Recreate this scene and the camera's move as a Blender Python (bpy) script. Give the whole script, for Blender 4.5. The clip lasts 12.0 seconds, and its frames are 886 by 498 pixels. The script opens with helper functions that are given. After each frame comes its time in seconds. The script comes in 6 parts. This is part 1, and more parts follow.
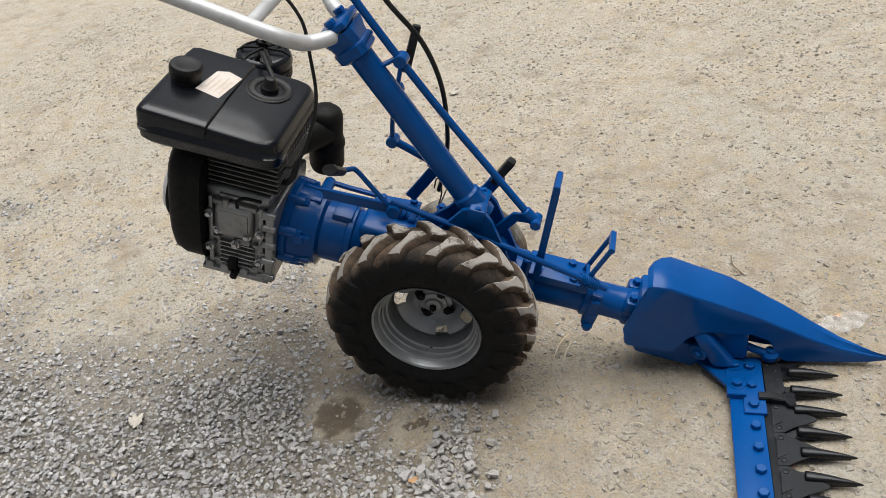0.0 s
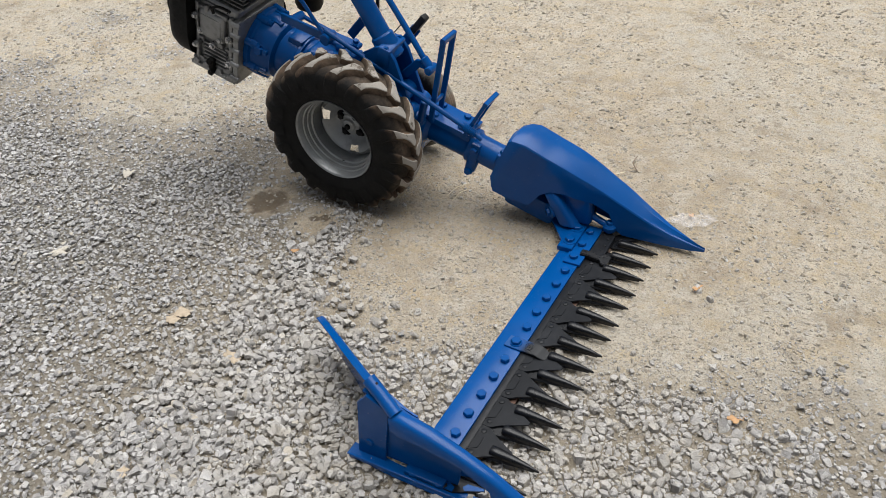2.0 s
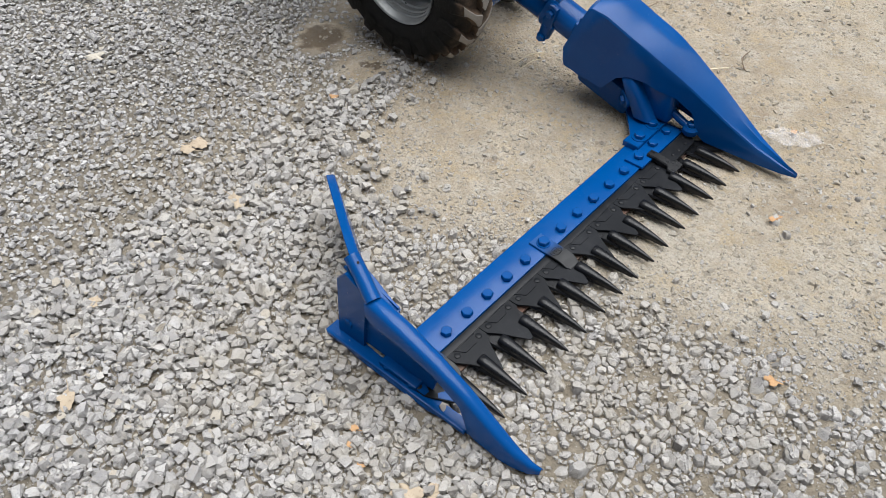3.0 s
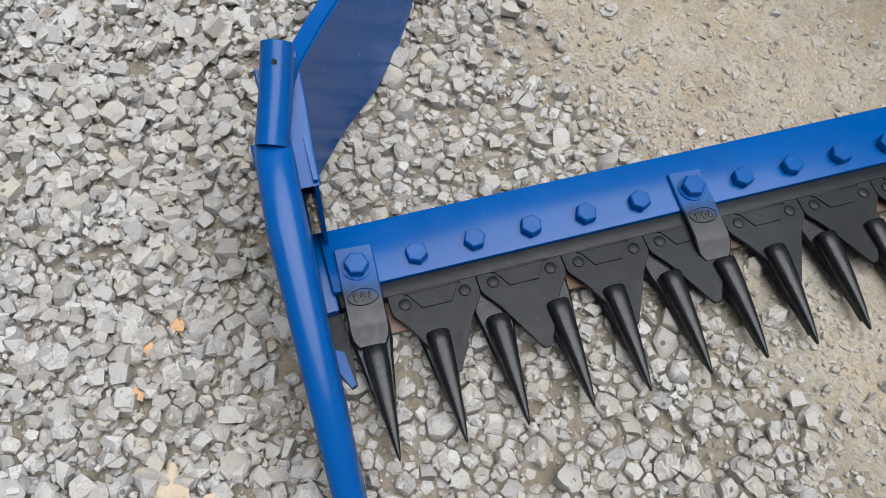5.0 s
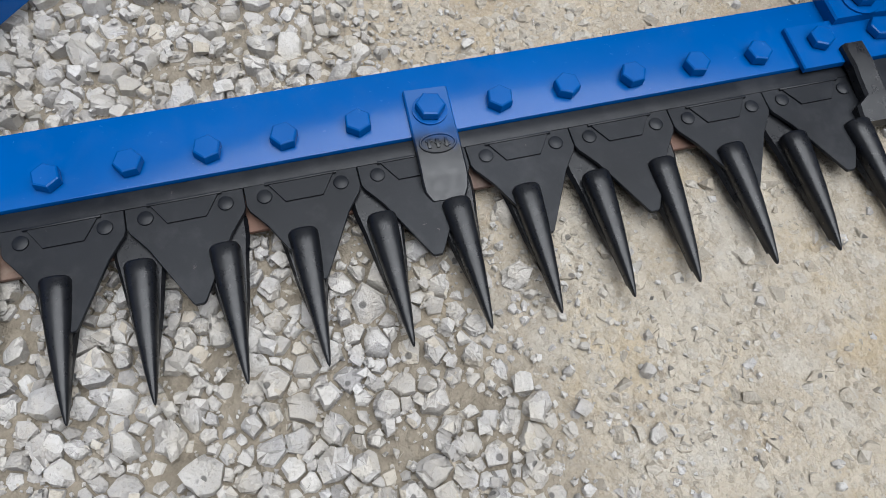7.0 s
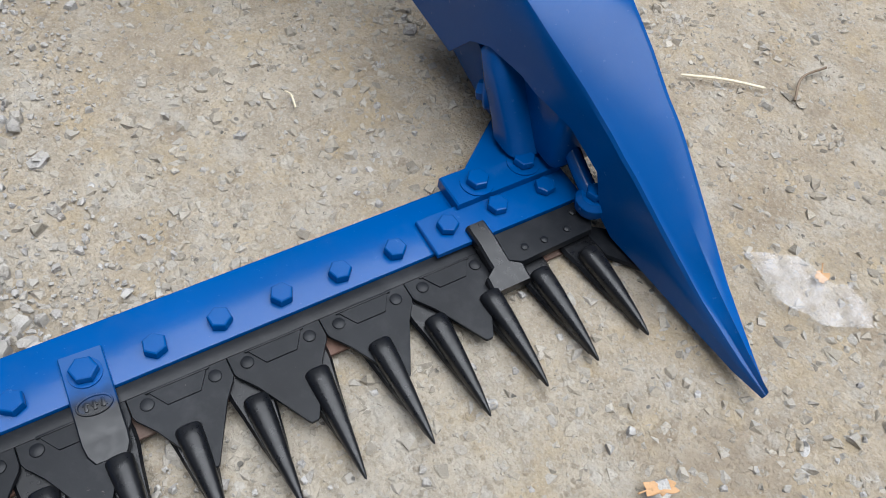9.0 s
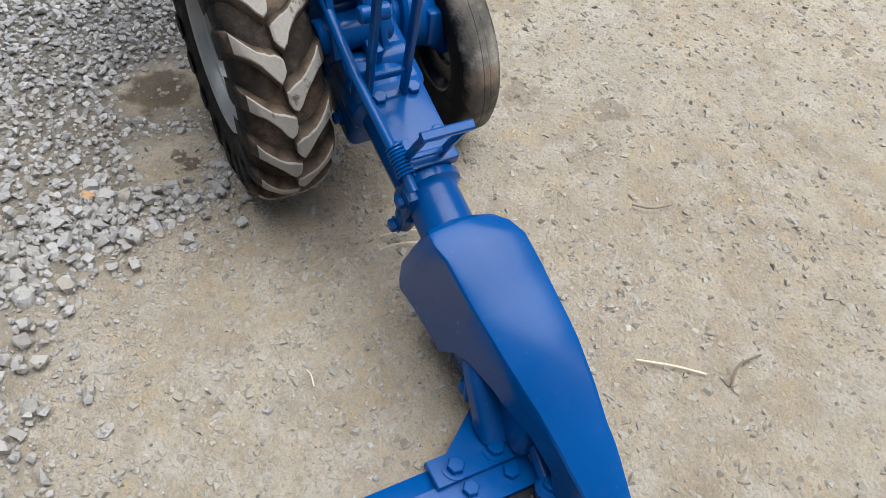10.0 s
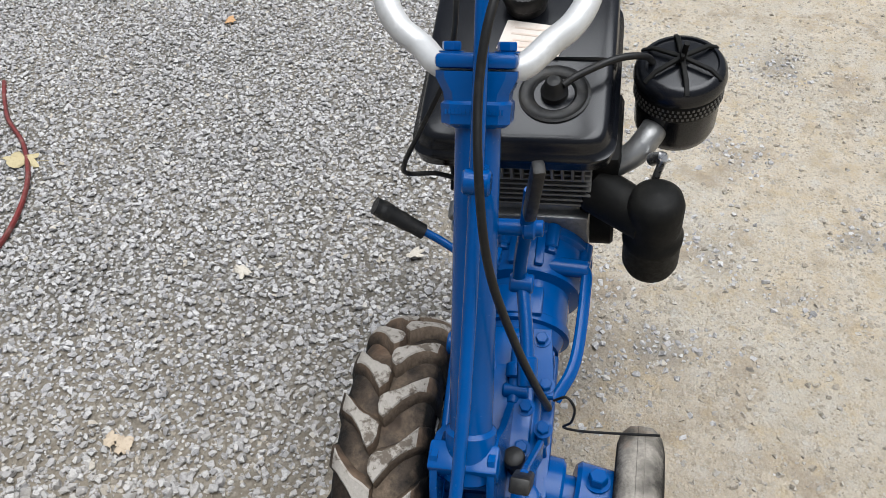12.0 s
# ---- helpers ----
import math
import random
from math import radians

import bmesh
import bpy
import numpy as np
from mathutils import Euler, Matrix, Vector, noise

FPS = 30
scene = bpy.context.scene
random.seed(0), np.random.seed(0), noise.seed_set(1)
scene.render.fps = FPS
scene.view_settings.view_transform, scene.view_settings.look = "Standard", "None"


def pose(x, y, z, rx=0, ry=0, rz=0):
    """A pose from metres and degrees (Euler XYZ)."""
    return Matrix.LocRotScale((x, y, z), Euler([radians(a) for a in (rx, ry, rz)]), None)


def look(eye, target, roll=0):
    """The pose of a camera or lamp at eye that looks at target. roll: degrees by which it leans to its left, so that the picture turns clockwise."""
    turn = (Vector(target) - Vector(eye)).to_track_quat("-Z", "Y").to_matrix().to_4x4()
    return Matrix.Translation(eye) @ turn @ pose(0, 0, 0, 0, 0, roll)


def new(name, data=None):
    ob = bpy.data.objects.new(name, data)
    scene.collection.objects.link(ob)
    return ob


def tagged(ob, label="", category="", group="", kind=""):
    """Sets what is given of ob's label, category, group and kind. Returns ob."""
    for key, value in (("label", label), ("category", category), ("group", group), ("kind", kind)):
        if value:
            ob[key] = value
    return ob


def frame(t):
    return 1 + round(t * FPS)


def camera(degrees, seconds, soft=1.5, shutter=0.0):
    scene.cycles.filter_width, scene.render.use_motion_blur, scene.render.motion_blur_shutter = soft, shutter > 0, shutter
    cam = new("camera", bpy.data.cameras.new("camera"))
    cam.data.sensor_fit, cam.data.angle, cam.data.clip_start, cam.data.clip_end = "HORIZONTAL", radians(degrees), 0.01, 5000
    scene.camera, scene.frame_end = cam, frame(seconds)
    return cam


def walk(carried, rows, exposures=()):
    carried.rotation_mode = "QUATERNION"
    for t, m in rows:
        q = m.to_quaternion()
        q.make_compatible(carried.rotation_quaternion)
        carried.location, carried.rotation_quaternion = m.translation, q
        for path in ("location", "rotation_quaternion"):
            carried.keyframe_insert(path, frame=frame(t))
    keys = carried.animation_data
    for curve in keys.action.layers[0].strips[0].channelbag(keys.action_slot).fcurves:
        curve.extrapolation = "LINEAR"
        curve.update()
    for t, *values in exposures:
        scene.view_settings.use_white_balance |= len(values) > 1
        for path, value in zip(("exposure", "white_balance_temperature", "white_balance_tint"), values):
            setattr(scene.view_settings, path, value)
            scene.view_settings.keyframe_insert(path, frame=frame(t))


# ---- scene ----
import collections
import itertools

cam = camera(56.0, 12.0, soft=0.6)
PATH = [
    (0, (-0.172, -1.311, 1.199), (-0.675, 0.255, 0.062), -9.5),
    (0.5, (-0.029, -1.35, 1.204), (-0.691, 0.168, 0.082), -6.4),
    (1, (0.14, -1.505, 1.193), (-0.557, 0.008, 0.086), -3.5),
    (1.2, (0.189, -1.556, 1.191), (-0.497, -0.037, 0.086), -2.2),
    (1.5, (0.292, -1.588, 1.199), (-0.415, -0.091, 0.077), -2.2),
    (2, (0.492, -1.534, 1.166), (-0.323, -0.173, -0.051), -4.0),
    (2.5, (0.558, -1.466, 1.125), (-0.309, -0.278, -0.231), -3.3),
    (3, (0.526, -1.307, 1.048), (-0.391, -0.279, -0.403), -1.1),
    (3.2, (0.509, -1.244, 1.015), (-0.378, -0.303, -0.511), -0.3),
    (4.8, (0.312, -0.832, 0.713), (-0.565, -0.459, -1.045), 4.4),
    (5, (0.302, -0.807, 0.645), (-0.56, -0.474, -1.129), 5.2),
    (5.2, (0.304, -0.781, 0.578), (-0.593, -0.495, -1.186), 4.1),
    (5.5, (0.304, -0.745, 0.507), (-0.566, -0.548, -1.283), 2.2),
    (6, (0.298, -0.684, 0.493), (-0.527, -0.525, -1.322), 2.8),
    (6.5, (0.305, -0.625, 0.498), (-0.506, -0.439, -1.321), 2.9),
    (6.6, (0.308, -0.607, 0.502), (-0.502, -0.416, -1.317), 3.0),
    (7, (0.315, -0.561, 0.507), (-0.472, -0.25, -1.306), 7.5),
    (7.2, (0.31, -0.533, 0.518), (-0.466, -0.194, -1.295), 7.8),
    (7.5, (0.32, -0.508, 0.517), (-0.498, -0.046, -1.249), 9.4),
    (7.7, (0.33, -0.493, 0.516), (-0.516, 0.015, -1.224), 9.0),
    (9.3, (0.335, -0.409, 0.656), (-0.587, 0.325, -0.96), 9.6),
    (9.5, (0.328, -0.408, 0.709), (-0.628, 0.349, -0.876), 9.5),
    (9.8, (0.338, -0.396, 0.777), (-0.75, 0.366, -0.718), 8.2),
    (10, (0.301, -0.378, 0.857), (-0.805, 0.339, -0.647), 8.1),
    (10.2, (0.317, -0.362, 0.889), (-0.961, 0.274, -0.512), 4.9),
    (10.4, (0.298, -0.281, 0.975), (-1.101, 0.119, -0.397), 0.0),
    (10.5, (0.298, -0.255, 1.031), (-1.14, 0.058, -0.323), -0.8),
    (10.7, (0.303, -0.211, 1.079), (-1.184, 0.044, -0.233), -1.6),
    (11, (0.274, -0.169, 1.129), (-1.222, 0.031, -0.184), -0.9),
    (11.2, (0.228, -0.135, 1.121), (-1.285, -0.009, -0.18), -1.7),
    (11.5, (0.115, -0.063, 1.106), (-1.399, -0.116, -0.2), -1.7),
    (11.7, (0.051, -0.014, 1.12), (-1.459, -0.16, -0.183), -2.2),
    (11.9, (0.028, 0.024, 1.122), (-1.473, -0.238, -0.175), -2.1),
    (12, (0.009, 0.04, 1.128), (-1.463, -0.28, -0.187), -2.1),
]
walk(cam, [(t, look(eye, target, roll)) for t, eye, target, roll in PATH],
     [(0.0, 0.14, 6400, 10), (1.5, 0.12, 6400, 10), (3.0, 0.28, 6250, 10), (5.0, 0.28, 6150, 10), (7.5, 0.38, 6000, 10), (9.5, 0.38, 5950, 10), (10.5, 0.27, 6150, 10), (12.0, 0.28, 6100, 10)])

# ---- world, sun, exposure ----
SUN_EL, SUN_AZ = 80.0, 20.0
world = bpy.data.worlds.new("overcast_sky")
scene.world = world
world.use_nodes = True
wn = world.node_tree
sky = wn.nodes.new("ShaderNodeTexSky")
sky.sky_type, sky.sun_disc = "NISHITA", False
sky.sun_elevation, sky.sun_rotation = radians(SUN_EL), radians(SUN_AZ)
sky.dust_density, sky.air_density = 4.0, 1.0
grey = wn.nodes.new("ShaderNodeHueSaturation")
grey.inputs["Saturation"].default_value = 0.28
wn.links.new(sky.outputs[0], grey.inputs["Color"])
wn.links.new(grey.outputs[0], wn.nodes["Background"].inputs[0])
wn.nodes["Background"].inputs[1].default_value = 0.06
lamp = bpy.data.lights.new("sun", "SUN")
lamp.energy, lamp.angle, lamp.color = 4.1, radians(64), (1.0, 0.99, 0.965)
sun = new("sun", lamp)
sun.matrix_world = look((3 * math.sin(radians(SUN_AZ)) * math.cos(radians(SUN_EL)), 3 * math.cos(radians(SUN_AZ)) * math.cos(radians(SUN_EL)),
                         3 * math.sin(radians(SUN_EL))), (0, 0, 0))


# ---- materials ----
def nodes_of(name):
    m = bpy.data.materials.new(name)
    m.use_nodes = True
    t = m.node_tree
    return m, t, t.nodes["Principled BSDF"]


def add(t, kind, links=(), **values):
    """A node with input values and links (input, socket)."""
    n = t.nodes.new(kind)
    for k, v in values.items():
        key = k.replace("_", " ")
        n.inputs[key].default_value = v
    for k, s in links:
        t.links.new(s, n.inputs[k])
    return n


def coords(t, world_space=False):
    if world_space:
        return t.nodes.new("ShaderNodeNewGeometry").outputs["Position"]
    return t.nodes.new("ShaderNodeTexCoord").outputs["Object"]


def noise_tex(t, at, scale, detail=4.0, rough=0.55):
    return add(t, "ShaderNodeTexNoise", [("Vector", at)], Scale=scale, Detail=detail, Roughness=rough).outputs["Fac"]


def ramp(t, fac, *stops):
    r = t.nodes.new("ShaderNodeValToRGB")
    e = r.color_ramp.elements
    while len(e) < len(stops):
        e.new(0.5)
    for el, (p, c) in zip(e, stops):
        el.position, el.color = p, (*c, 1.0) if len(c) == 3 else c
    t.links.new(fac, r.inputs[0])
    return r.outputs[0]


def mixed(t, fac, a, b):
    m = t.nodes.new("ShaderNodeMix")
    m.data_type = "RGBA"
    for s, v in ((m.inputs[0], fac), (m.inputs[6], a), (m.inputs[7], b)):
        if isinstance(v, (int, float)):
            s.default_value = v
        elif isinstance(v, tuple):
            s.default_value = (*v, 1.0)
        else:
            t.links.new(v, s)
    return m.outputs[2]


def span(t, v, a, b, c=0.0, d=1.0):
    m = add(t, "ShaderNodeMapRange", [("Value", v)])
    for k, x in zip(("From Min", "From Max", "To Min", "To Max"), (a, b, c, d)):
        m.inputs[k].default_value = x
    return m.outputs[0]


def bump(t, bs, height, strength, distance):
    b = add(t, "ShaderNodeBump", [("Height", height)], Strength=strength, Distance=distance)
    t.links.new(b.outputs[0], bs.inputs["Normal"])


def paint(name, base, worn, rough, dust=(0.3, 0.27, 0.22), dust_amount=0.1, metallic=0.0, orange=0.25, chips=None, gloss=0.5, grain=1.0):
    """Brushed or sprayed paint: tone drift, dust film, orange peel, chips down to what lies beneath."""
    m, t, bs = nodes_of(name)
    p = coords(t, True)
    drift = noise_tex(t, p, 9.0, 3.0)
    fine = noise_tex(t, p, 160.0, 5.0, 0.65)
    col = mixed(t, ramp(t, drift, (0.3, (0, 0, 0)), (0.75, (1, 1, 1))), base, worn)
    film = span(t, noise_tex(t, p, 34.0, 6.0, 0.7), 0.5, 0.75, 0.0, dust_amount)
    col = mixed(t, film, col, dust)
    if chips:
        chip = ramp(t, noise_tex(t, p, 70.0, 6.0, 0.75), (0.68, (0, 0, 0)), (0.72, (1, 1, 1)))
        col = mixed(t, chip, col, chips)
    t.links.new(col, bs.inputs["Base Color"])
    t.links.new(span(t, fine, 0.3, 0.7, rough - 0.08 * grain, rough + 0.12 * grain), bs.inputs["Roughness"])
    bs.inputs["Metallic"].default_value = metallic
    bs.inputs["Specular IOR Level"].default_value = gloss
    bump(t, bs, noise_tex(t, p, 240.0, 3.0), orange, 0.0006)
    return m


blue = paint("blue_paint", (0.0004, 0.054, 0.215), (0.0008, 0.066, 0.255), 0.22, dust_amount=0.02, gloss=0.24, orange=0.07, grain=0.5)
black_gloss = paint("black_gloss_paint", (0.004, 0.0044, 0.0055), (0.008, 0.0085, 0.010), 0.30, dust=(0.10, 0.10, 0.105), dust_amount=0.05, gloss=0.34, orange=0.14)
black_satin = paint("black_satin_paint", (0.0030, 0.0036, 0.0052), (0.0052, 0.0060, 0.0085), 0.24, dust_amount=0.0, gloss=0.42, orange=0.02, grain=0.2)
black_matt = paint("black_matt_coating", (0.005, 0.005, 0.005), (0.010, 0.010, 0.009), 0.55, dust_amount=0.03, gloss=0.12)
knife_black = paint("sprayed_black_steel", (0.0060, 0.0068, 0.0085), (0.013, 0.0145, 0.0175), 0.36, dust=(0.10, 0.10, 0.105), dust_amount=0.14, chips=(0.07, 0.062, 0.06), gloss=0.19, orange=0.15)
rust = paint("rusty_steel", (0.11, 0.055, 0.035), (0.07, 0.045, 0.035), 0.75, dust_amount=0.3)
alloy = paint("cast_aluminium", (0.34, 0.34, 0.335), (0.22, 0.22, 0.215), 0.38, dust=(0.07, 0.065, 0.06), dust_amount=0.6, metallic=0.75, orange=0.6)
fin_alloy = paint("finned_aluminium", (0.2, 0.195, 0.18), (0.11, 0.105, 0.1), 0.5, dust=(0.05, 0.045, 0.04), dust_amount=0.6, metallic=0.6)
silver = paint("silver_paint", (0.33, 0.34, 0.34), (0.21, 0.22, 0.22), 0.36, dust=(0.12, 0.11, 0.1), dust_amount=0.5, metallic=0.45, orange=0.4)
pale_silver = paint("pale_silver_paint", (0.60, 0.60, 0.59), (0.46, 0.46, 0.455), 0.42, dust=(0.25, 0.24, 0.22), dust_amount=0.35, metallic=0.25, orange=0.5, chips=(0.75, 0.75, 0.74))
chrome = paint("dull_chrome", (0.55, 0.55, 0.55), (0.4, 0.4, 0.4), 0.28, metallic=1.0, dust_amount=0.2)
grip_black = paint("black_plastic", (0.006, 0.006, 0.006), (0.011, 0.011, 0.011), 0.45, dust_amount=0.1, gloss=0.3)
cable_black = paint("black_cable_sheath", (0.006, 0.006, 0.006), (0.011, 0.011, 0.011), 0.45, dust_amount=0.08, gloss=0.3)
hose_red = paint("red_cable_sheath", (0.16, 0.02, 0.018), (0.1, 0.016, 0.015), 0.55, dust_amount=0.3)
sticker = paint("white_sticker", (0.66, 0.6, 0.54), (0.6, 0.5, 0.42), 0.6, dust=(0.35, 0.2, 0.1), dust_amount=0.4)


def two_tone():
    """Blue paint that runs out into sprayed black along the clip."""
    m, t, bs = nodes_of("blue_and_black_overspray")
    p = coords(t)
    x = add(t, "ShaderNodeSeparateXYZ", [("Vector", p)]).outputs["X"]
    wob = add(t, "ShaderNodeMath", [(0, x), (1, span(t, noise_tex(t, p, 60.0), 0.3, 0.7, -0.006, 0.006))]).outputs[0]
    f = span(t, wob, 0.012, 0.032)
    t.links.new(mixed(t, f, (0.001, 0.056, 0.208), (0.006, 0.0068, 0.0085)), bs.inputs["Base Color"])
    bs.inputs["Specular IOR Level"].default_value = 0.42
    t.links.new(span(t, noise_tex(t, p, 160.0), 0.3, 0.7, 0.32, 0.48), bs.inputs["Roughness"])
    bump(t, bs, noise_tex(t, p, 240.0), 0.08, 0.0006)
    return m


clip_paint = two_tone()


def rubber(name, dusty, low, mud_a, mud_b, amount):
    """Tyre rubber: near black on the flanks, dried mud and dust where it runs on the ground."""
    m, t, bs = nodes_of(name)
    p = coords(t)
    big, mid, fine = noise_tex(t, p, 17.0, 3.0), noise_tex(t, p, 48.0, 6.0, 0.7), noise_tex(t, p, 240.0, 4.0)
    black = mixed(t, span(t, mid, 0.5, 0.75, 0.0, 0.7), (0.006, 0.006, 0.006), (0.020, 0.018, 0.016))
    q = add(t, "ShaderNodeSeparateXYZ", [("Vector", p)])
    flat = add(t, "ShaderNodeCombineXYZ", [("X", q.outputs["X"]), ("Z", q.outputs["Z"])]).outputs[0]
    ln = t.nodes.new("ShaderNodeVectorMath")
    ln.operation = "LENGTH"
    t.links.new(flat, ln.inputs[0])
    worn = add(t, "ShaderNodeMath", [(0, ln.outputs["Value"]), (1, span(t, mid, 0.3, 0.7, -0.008, 0.008))]).outputs[0]
    mud = mixed(t, fine, mud_a, mud_b)
    mud = mixed(t, span(t, noise_tex(t, p, 11.0, 3.0), 0.5, 0.62, 0.0, 0.7), mud, mixed(t, mid, (0.10, 0.055, 0.034), (0.26, 0.165, 0.105)))
    mud = mixed(t, span(t, big, 0.42, 0.62), mixed(t, mid, (0.012, 0.011, 0.010), mud_a), mud)
    col = mixed(t, span(t, worn, low, dusty, 0.0, amount), black, mud)
    t.links.new(col, bs.inputs["Base Color"])
    t.links.new(span(t, mid, 0.3, 0.7, 0.55, 0.9), bs.inputs["Roughness"])
    bs.inputs["Specular IOR Level"].default_value = 0.2
    bump(t, bs, add(t, "ShaderNodeMath", [(0, mid), (1, fine)]).outputs[0], 0.4, 0.003)
    return m


def dusty_rubber():
    """The ground-worn faces of the lugs, pale with dry dust, rubbed through in places."""
    m, t, bs = nodes_of("dust_worn_rubber")
    p = coords(t, True)
    big, mid, fine = noise_tex(t, p, 9.0, 2.0), noise_tex(t, p, 75.0, 6.0, 0.7), noise_tex(t, p, 320.0, 4.0)
    col = mixed(t, fine, (0.25, 0.23, 0.20), (0.39, 0.36, 0.32))
    rubbed = add(t, "ShaderNodeMath", [(0, mid), (1, span(t, big, 0.35, 0.65, -0.10, 0.12))]).outputs[0]
    col = mixed(t, span(t, rubbed, 0.58, 0.68), col, (0.12, 0.10, 0.08))
    t.links.new(col, bs.inputs["Base Color"])
    bs.inputs["Roughness"].default_value = 0.9
    bs.inputs["Specular IOR Level"].default_value = 0.2
    bump(t, bs, mid, 0.5, 0.003)
    return m


# ---- mesh helpers ----
def shape():
    return bmesh.new()


def finish(name, bm, angle=38.0):
    bmesh.ops.recalc_face_normals(bm, faces=bm.faces)
    me = bpy.data.meshes.new(name)
    bm.to_mesh(me)
    bm.free()
    me.shade_smooth()
    me.set_sharp_from_angle(angle=radians(angle))
    return me


def part(name, bm, material, parent, label="", m=None, angle=38.0):
    """Links a bmesh, or a mesh that is shared, as one object under parent."""
    me = bm if isinstance(bm, bpy.types.Mesh) else finish(name, bm, angle)
    if material and not me.materials:
        me.materials.append(material)
    ob = new(name, me)
    ob.parent = parent
    if m is not None:
        ob.matrix_local = m
    return tagged(ob, label)


def box(bm, lo, hi, bevel=0.0, m=None, seg=2):
    """A box between two corners with rounded edges."""
    r = bmesh.ops.create_cube(bm, size=1.0)
    vs = r["verts"]
    lo, hi = Vector(lo), Vector(hi)
    for v in vs:
        v.co = Vector([(a + b) / 2 + c * (b - a) for a, b, c in zip(lo, hi, v.co)])
    if bevel:
        es = list({e for v in vs for e in v.link_edges})
        out = bmesh.ops.bevel(bm, geom=es, offset=bevel, segments=seg, profile=0.5, affect="EDGES")
        vs = list({v for f in out["faces"] for v in f.verts} | {v for v in vs if v.is_valid})
    if m is not None:
        bmesh.ops.transform(bm, matrix=m, verts=vs)
    return vs


def along(a, b):
    """The frame at a whose z axis points to b."""
    a, b = Vector(a), Vector(b)
    return Matrix.Translation(a) @ (b - a).to_track_quat("Z", "Y").to_matrix().to_4x4()


def ring_loft(bm, rings, closed=True, cap=True):
    """Faces between successive rings of equal count."""
    vr = [[bm.verts.new(p) for p in r] for r in rings]
    for a, b in zip(vr, vr[1:]):
        n = len(a)
        for i in range(n if closed else n - 1):
            j = (i + 1) % n
            bm.faces.new((a[i], a[j], b[j], b[i]))
    if cap and closed:
        bm.faces.new(vr[0][::-1])
        bm.faces.new(vr[-1])
    return vr


def lathe(bm, profile, m=None, seg=32, cap=True):
    """Profile of (radius, height) turned about z."""
    m = m or Matrix()
    rings = [[m @ Vector((r * math.cos(2 * math.pi * k / seg), r * math.sin(2 * math.pi * k / seg), h)) for k in range(seg)] for r, h in profile]
    ring_loft(bm, rings, cap=cap)


def rod(bm, a, b, r, r2=None, seg=16, chamfer=0.0):
    n = (Vector(b) - Vector(a)).length
    r2 = r if r2 is None else r2
    pro = [(r, 0), (r2, n)]
    if chamfer:
        pro = [(r - chamfer, 0), (r, chamfer), (r2, n - chamfer), (r2 - chamfer, n)]
    lathe(bm, pro, along(a, b), seg)


def spline(pts, steps=8):
    """Points on a smooth curve through pts."""
    p = [Vector(q) for q in pts]
    p = [2 * p[0] - p[1]] + p + [2 * p[-1] - p[-2]]
    out = []
    for a, b, c, d in zip(p, p[1:], p[2:], p[3:]):
        for k in range(steps):
            s = k / steps
            out.append(0.5 * (2 * b + (c - a) * s + (2 * a - 5 * b + 4 * c - d) * s * s + (3 * b - a - 3 * c + d) * s ** 3))
    return out + [p[-2]]


def pipe(bm, pts, r, seg=10, smooth=True, steps=6, flat=1.0, up=(0, 0, 1)):
    """A round (or flattened) bar along a path."""
    c = spline(pts, steps) if smooth else [Vector(p) for p in pts]
    rings, side = [], None
    for i, p in enumerate(c):
        t = (c[min(i + 1, len(c) - 1)] - c[max(i - 1, 0)]).normalized()
        if side is None:
            side = t.cross(Vector(up))
            side = side.normalized() if side.length > 0.05 else t.orthogonal().normalized()
        side = (side - t * side.dot(t)).normalized()
        o = t.cross(side)
        rad = r[min(int(i * len(r) / len(c)), len(r) - 1)] if isinstance(r, (list, tuple)) else r
        rings.append([p + rad * (math.cos(a) * side + flat * math.sin(a) * o) for a in (2 * math.pi * k / seg for k in range(seg))])
    ring_loft(bm, rings)


def strip(bm, pts, wide, thick, up=(0, 0, 1), bevel=True):
    """A flat bar along a path; up is about the flat side's normal."""
    c = [Vector(p) for p in pts]
    rings = []
    for i, p in enumerate(c):
        t = (c[min(i + 1, len(c) - 1)] - c[max(i - 1, 0)]).normalized()
        side = t.cross(Vector(up)).normalized()
        o = side.cross(t)
        w, h, e = wide / 2, thick / 2, min(wide, thick) * 0.2
        rings.append([p + a * side + b * o for a, b in ((-w + e, -h), (w - e, -h), (w, -h + e), (w, h - e), (w - e, h), (-w + e, h), (-w, h - e), (-w, -h + e))])
    ring_loft(bm, rings)


def plate(bm, outline, thick, m=None, bevel=0.0):
    """An outline in the xy plane, extruded up by thick."""
    m = m or Matrix()
    lo = [bm.verts.new(m @ Vector((x, y, 0))) for x, y in outline]
    if bevel:
        cx, cy = sum(p[0] for p in outline) / len(outline), sum(p[1] for p in outline) / len(outline)
        mid = [bm.verts.new(m @ Vector((x, y, thick - bevel))) for x, y in outline]
        top = []
        for x, y in outline:
            d = math.hypot(x - cx, y - cy) or 1
            top.append(bm.verts.new(m @ Vector((x - (x - cx) / d * bevel, y - (y - cy) / d * bevel, thick))))
        layers = [lo, mid, top]
    else:
        layers = [lo, [bm.verts.new(m @ Vector((x, y, thick))) for x, y in outline]]
    bm.faces.new(lo[::-1])
    bm.faces.new(layers[-1])
    for a, b in zip(layers, layers[1:]):
        for i in range(len(a)):
            j = (i + 1) % len(a)
            bm.faces.new((a[i], a[j], b[j], b[i]))


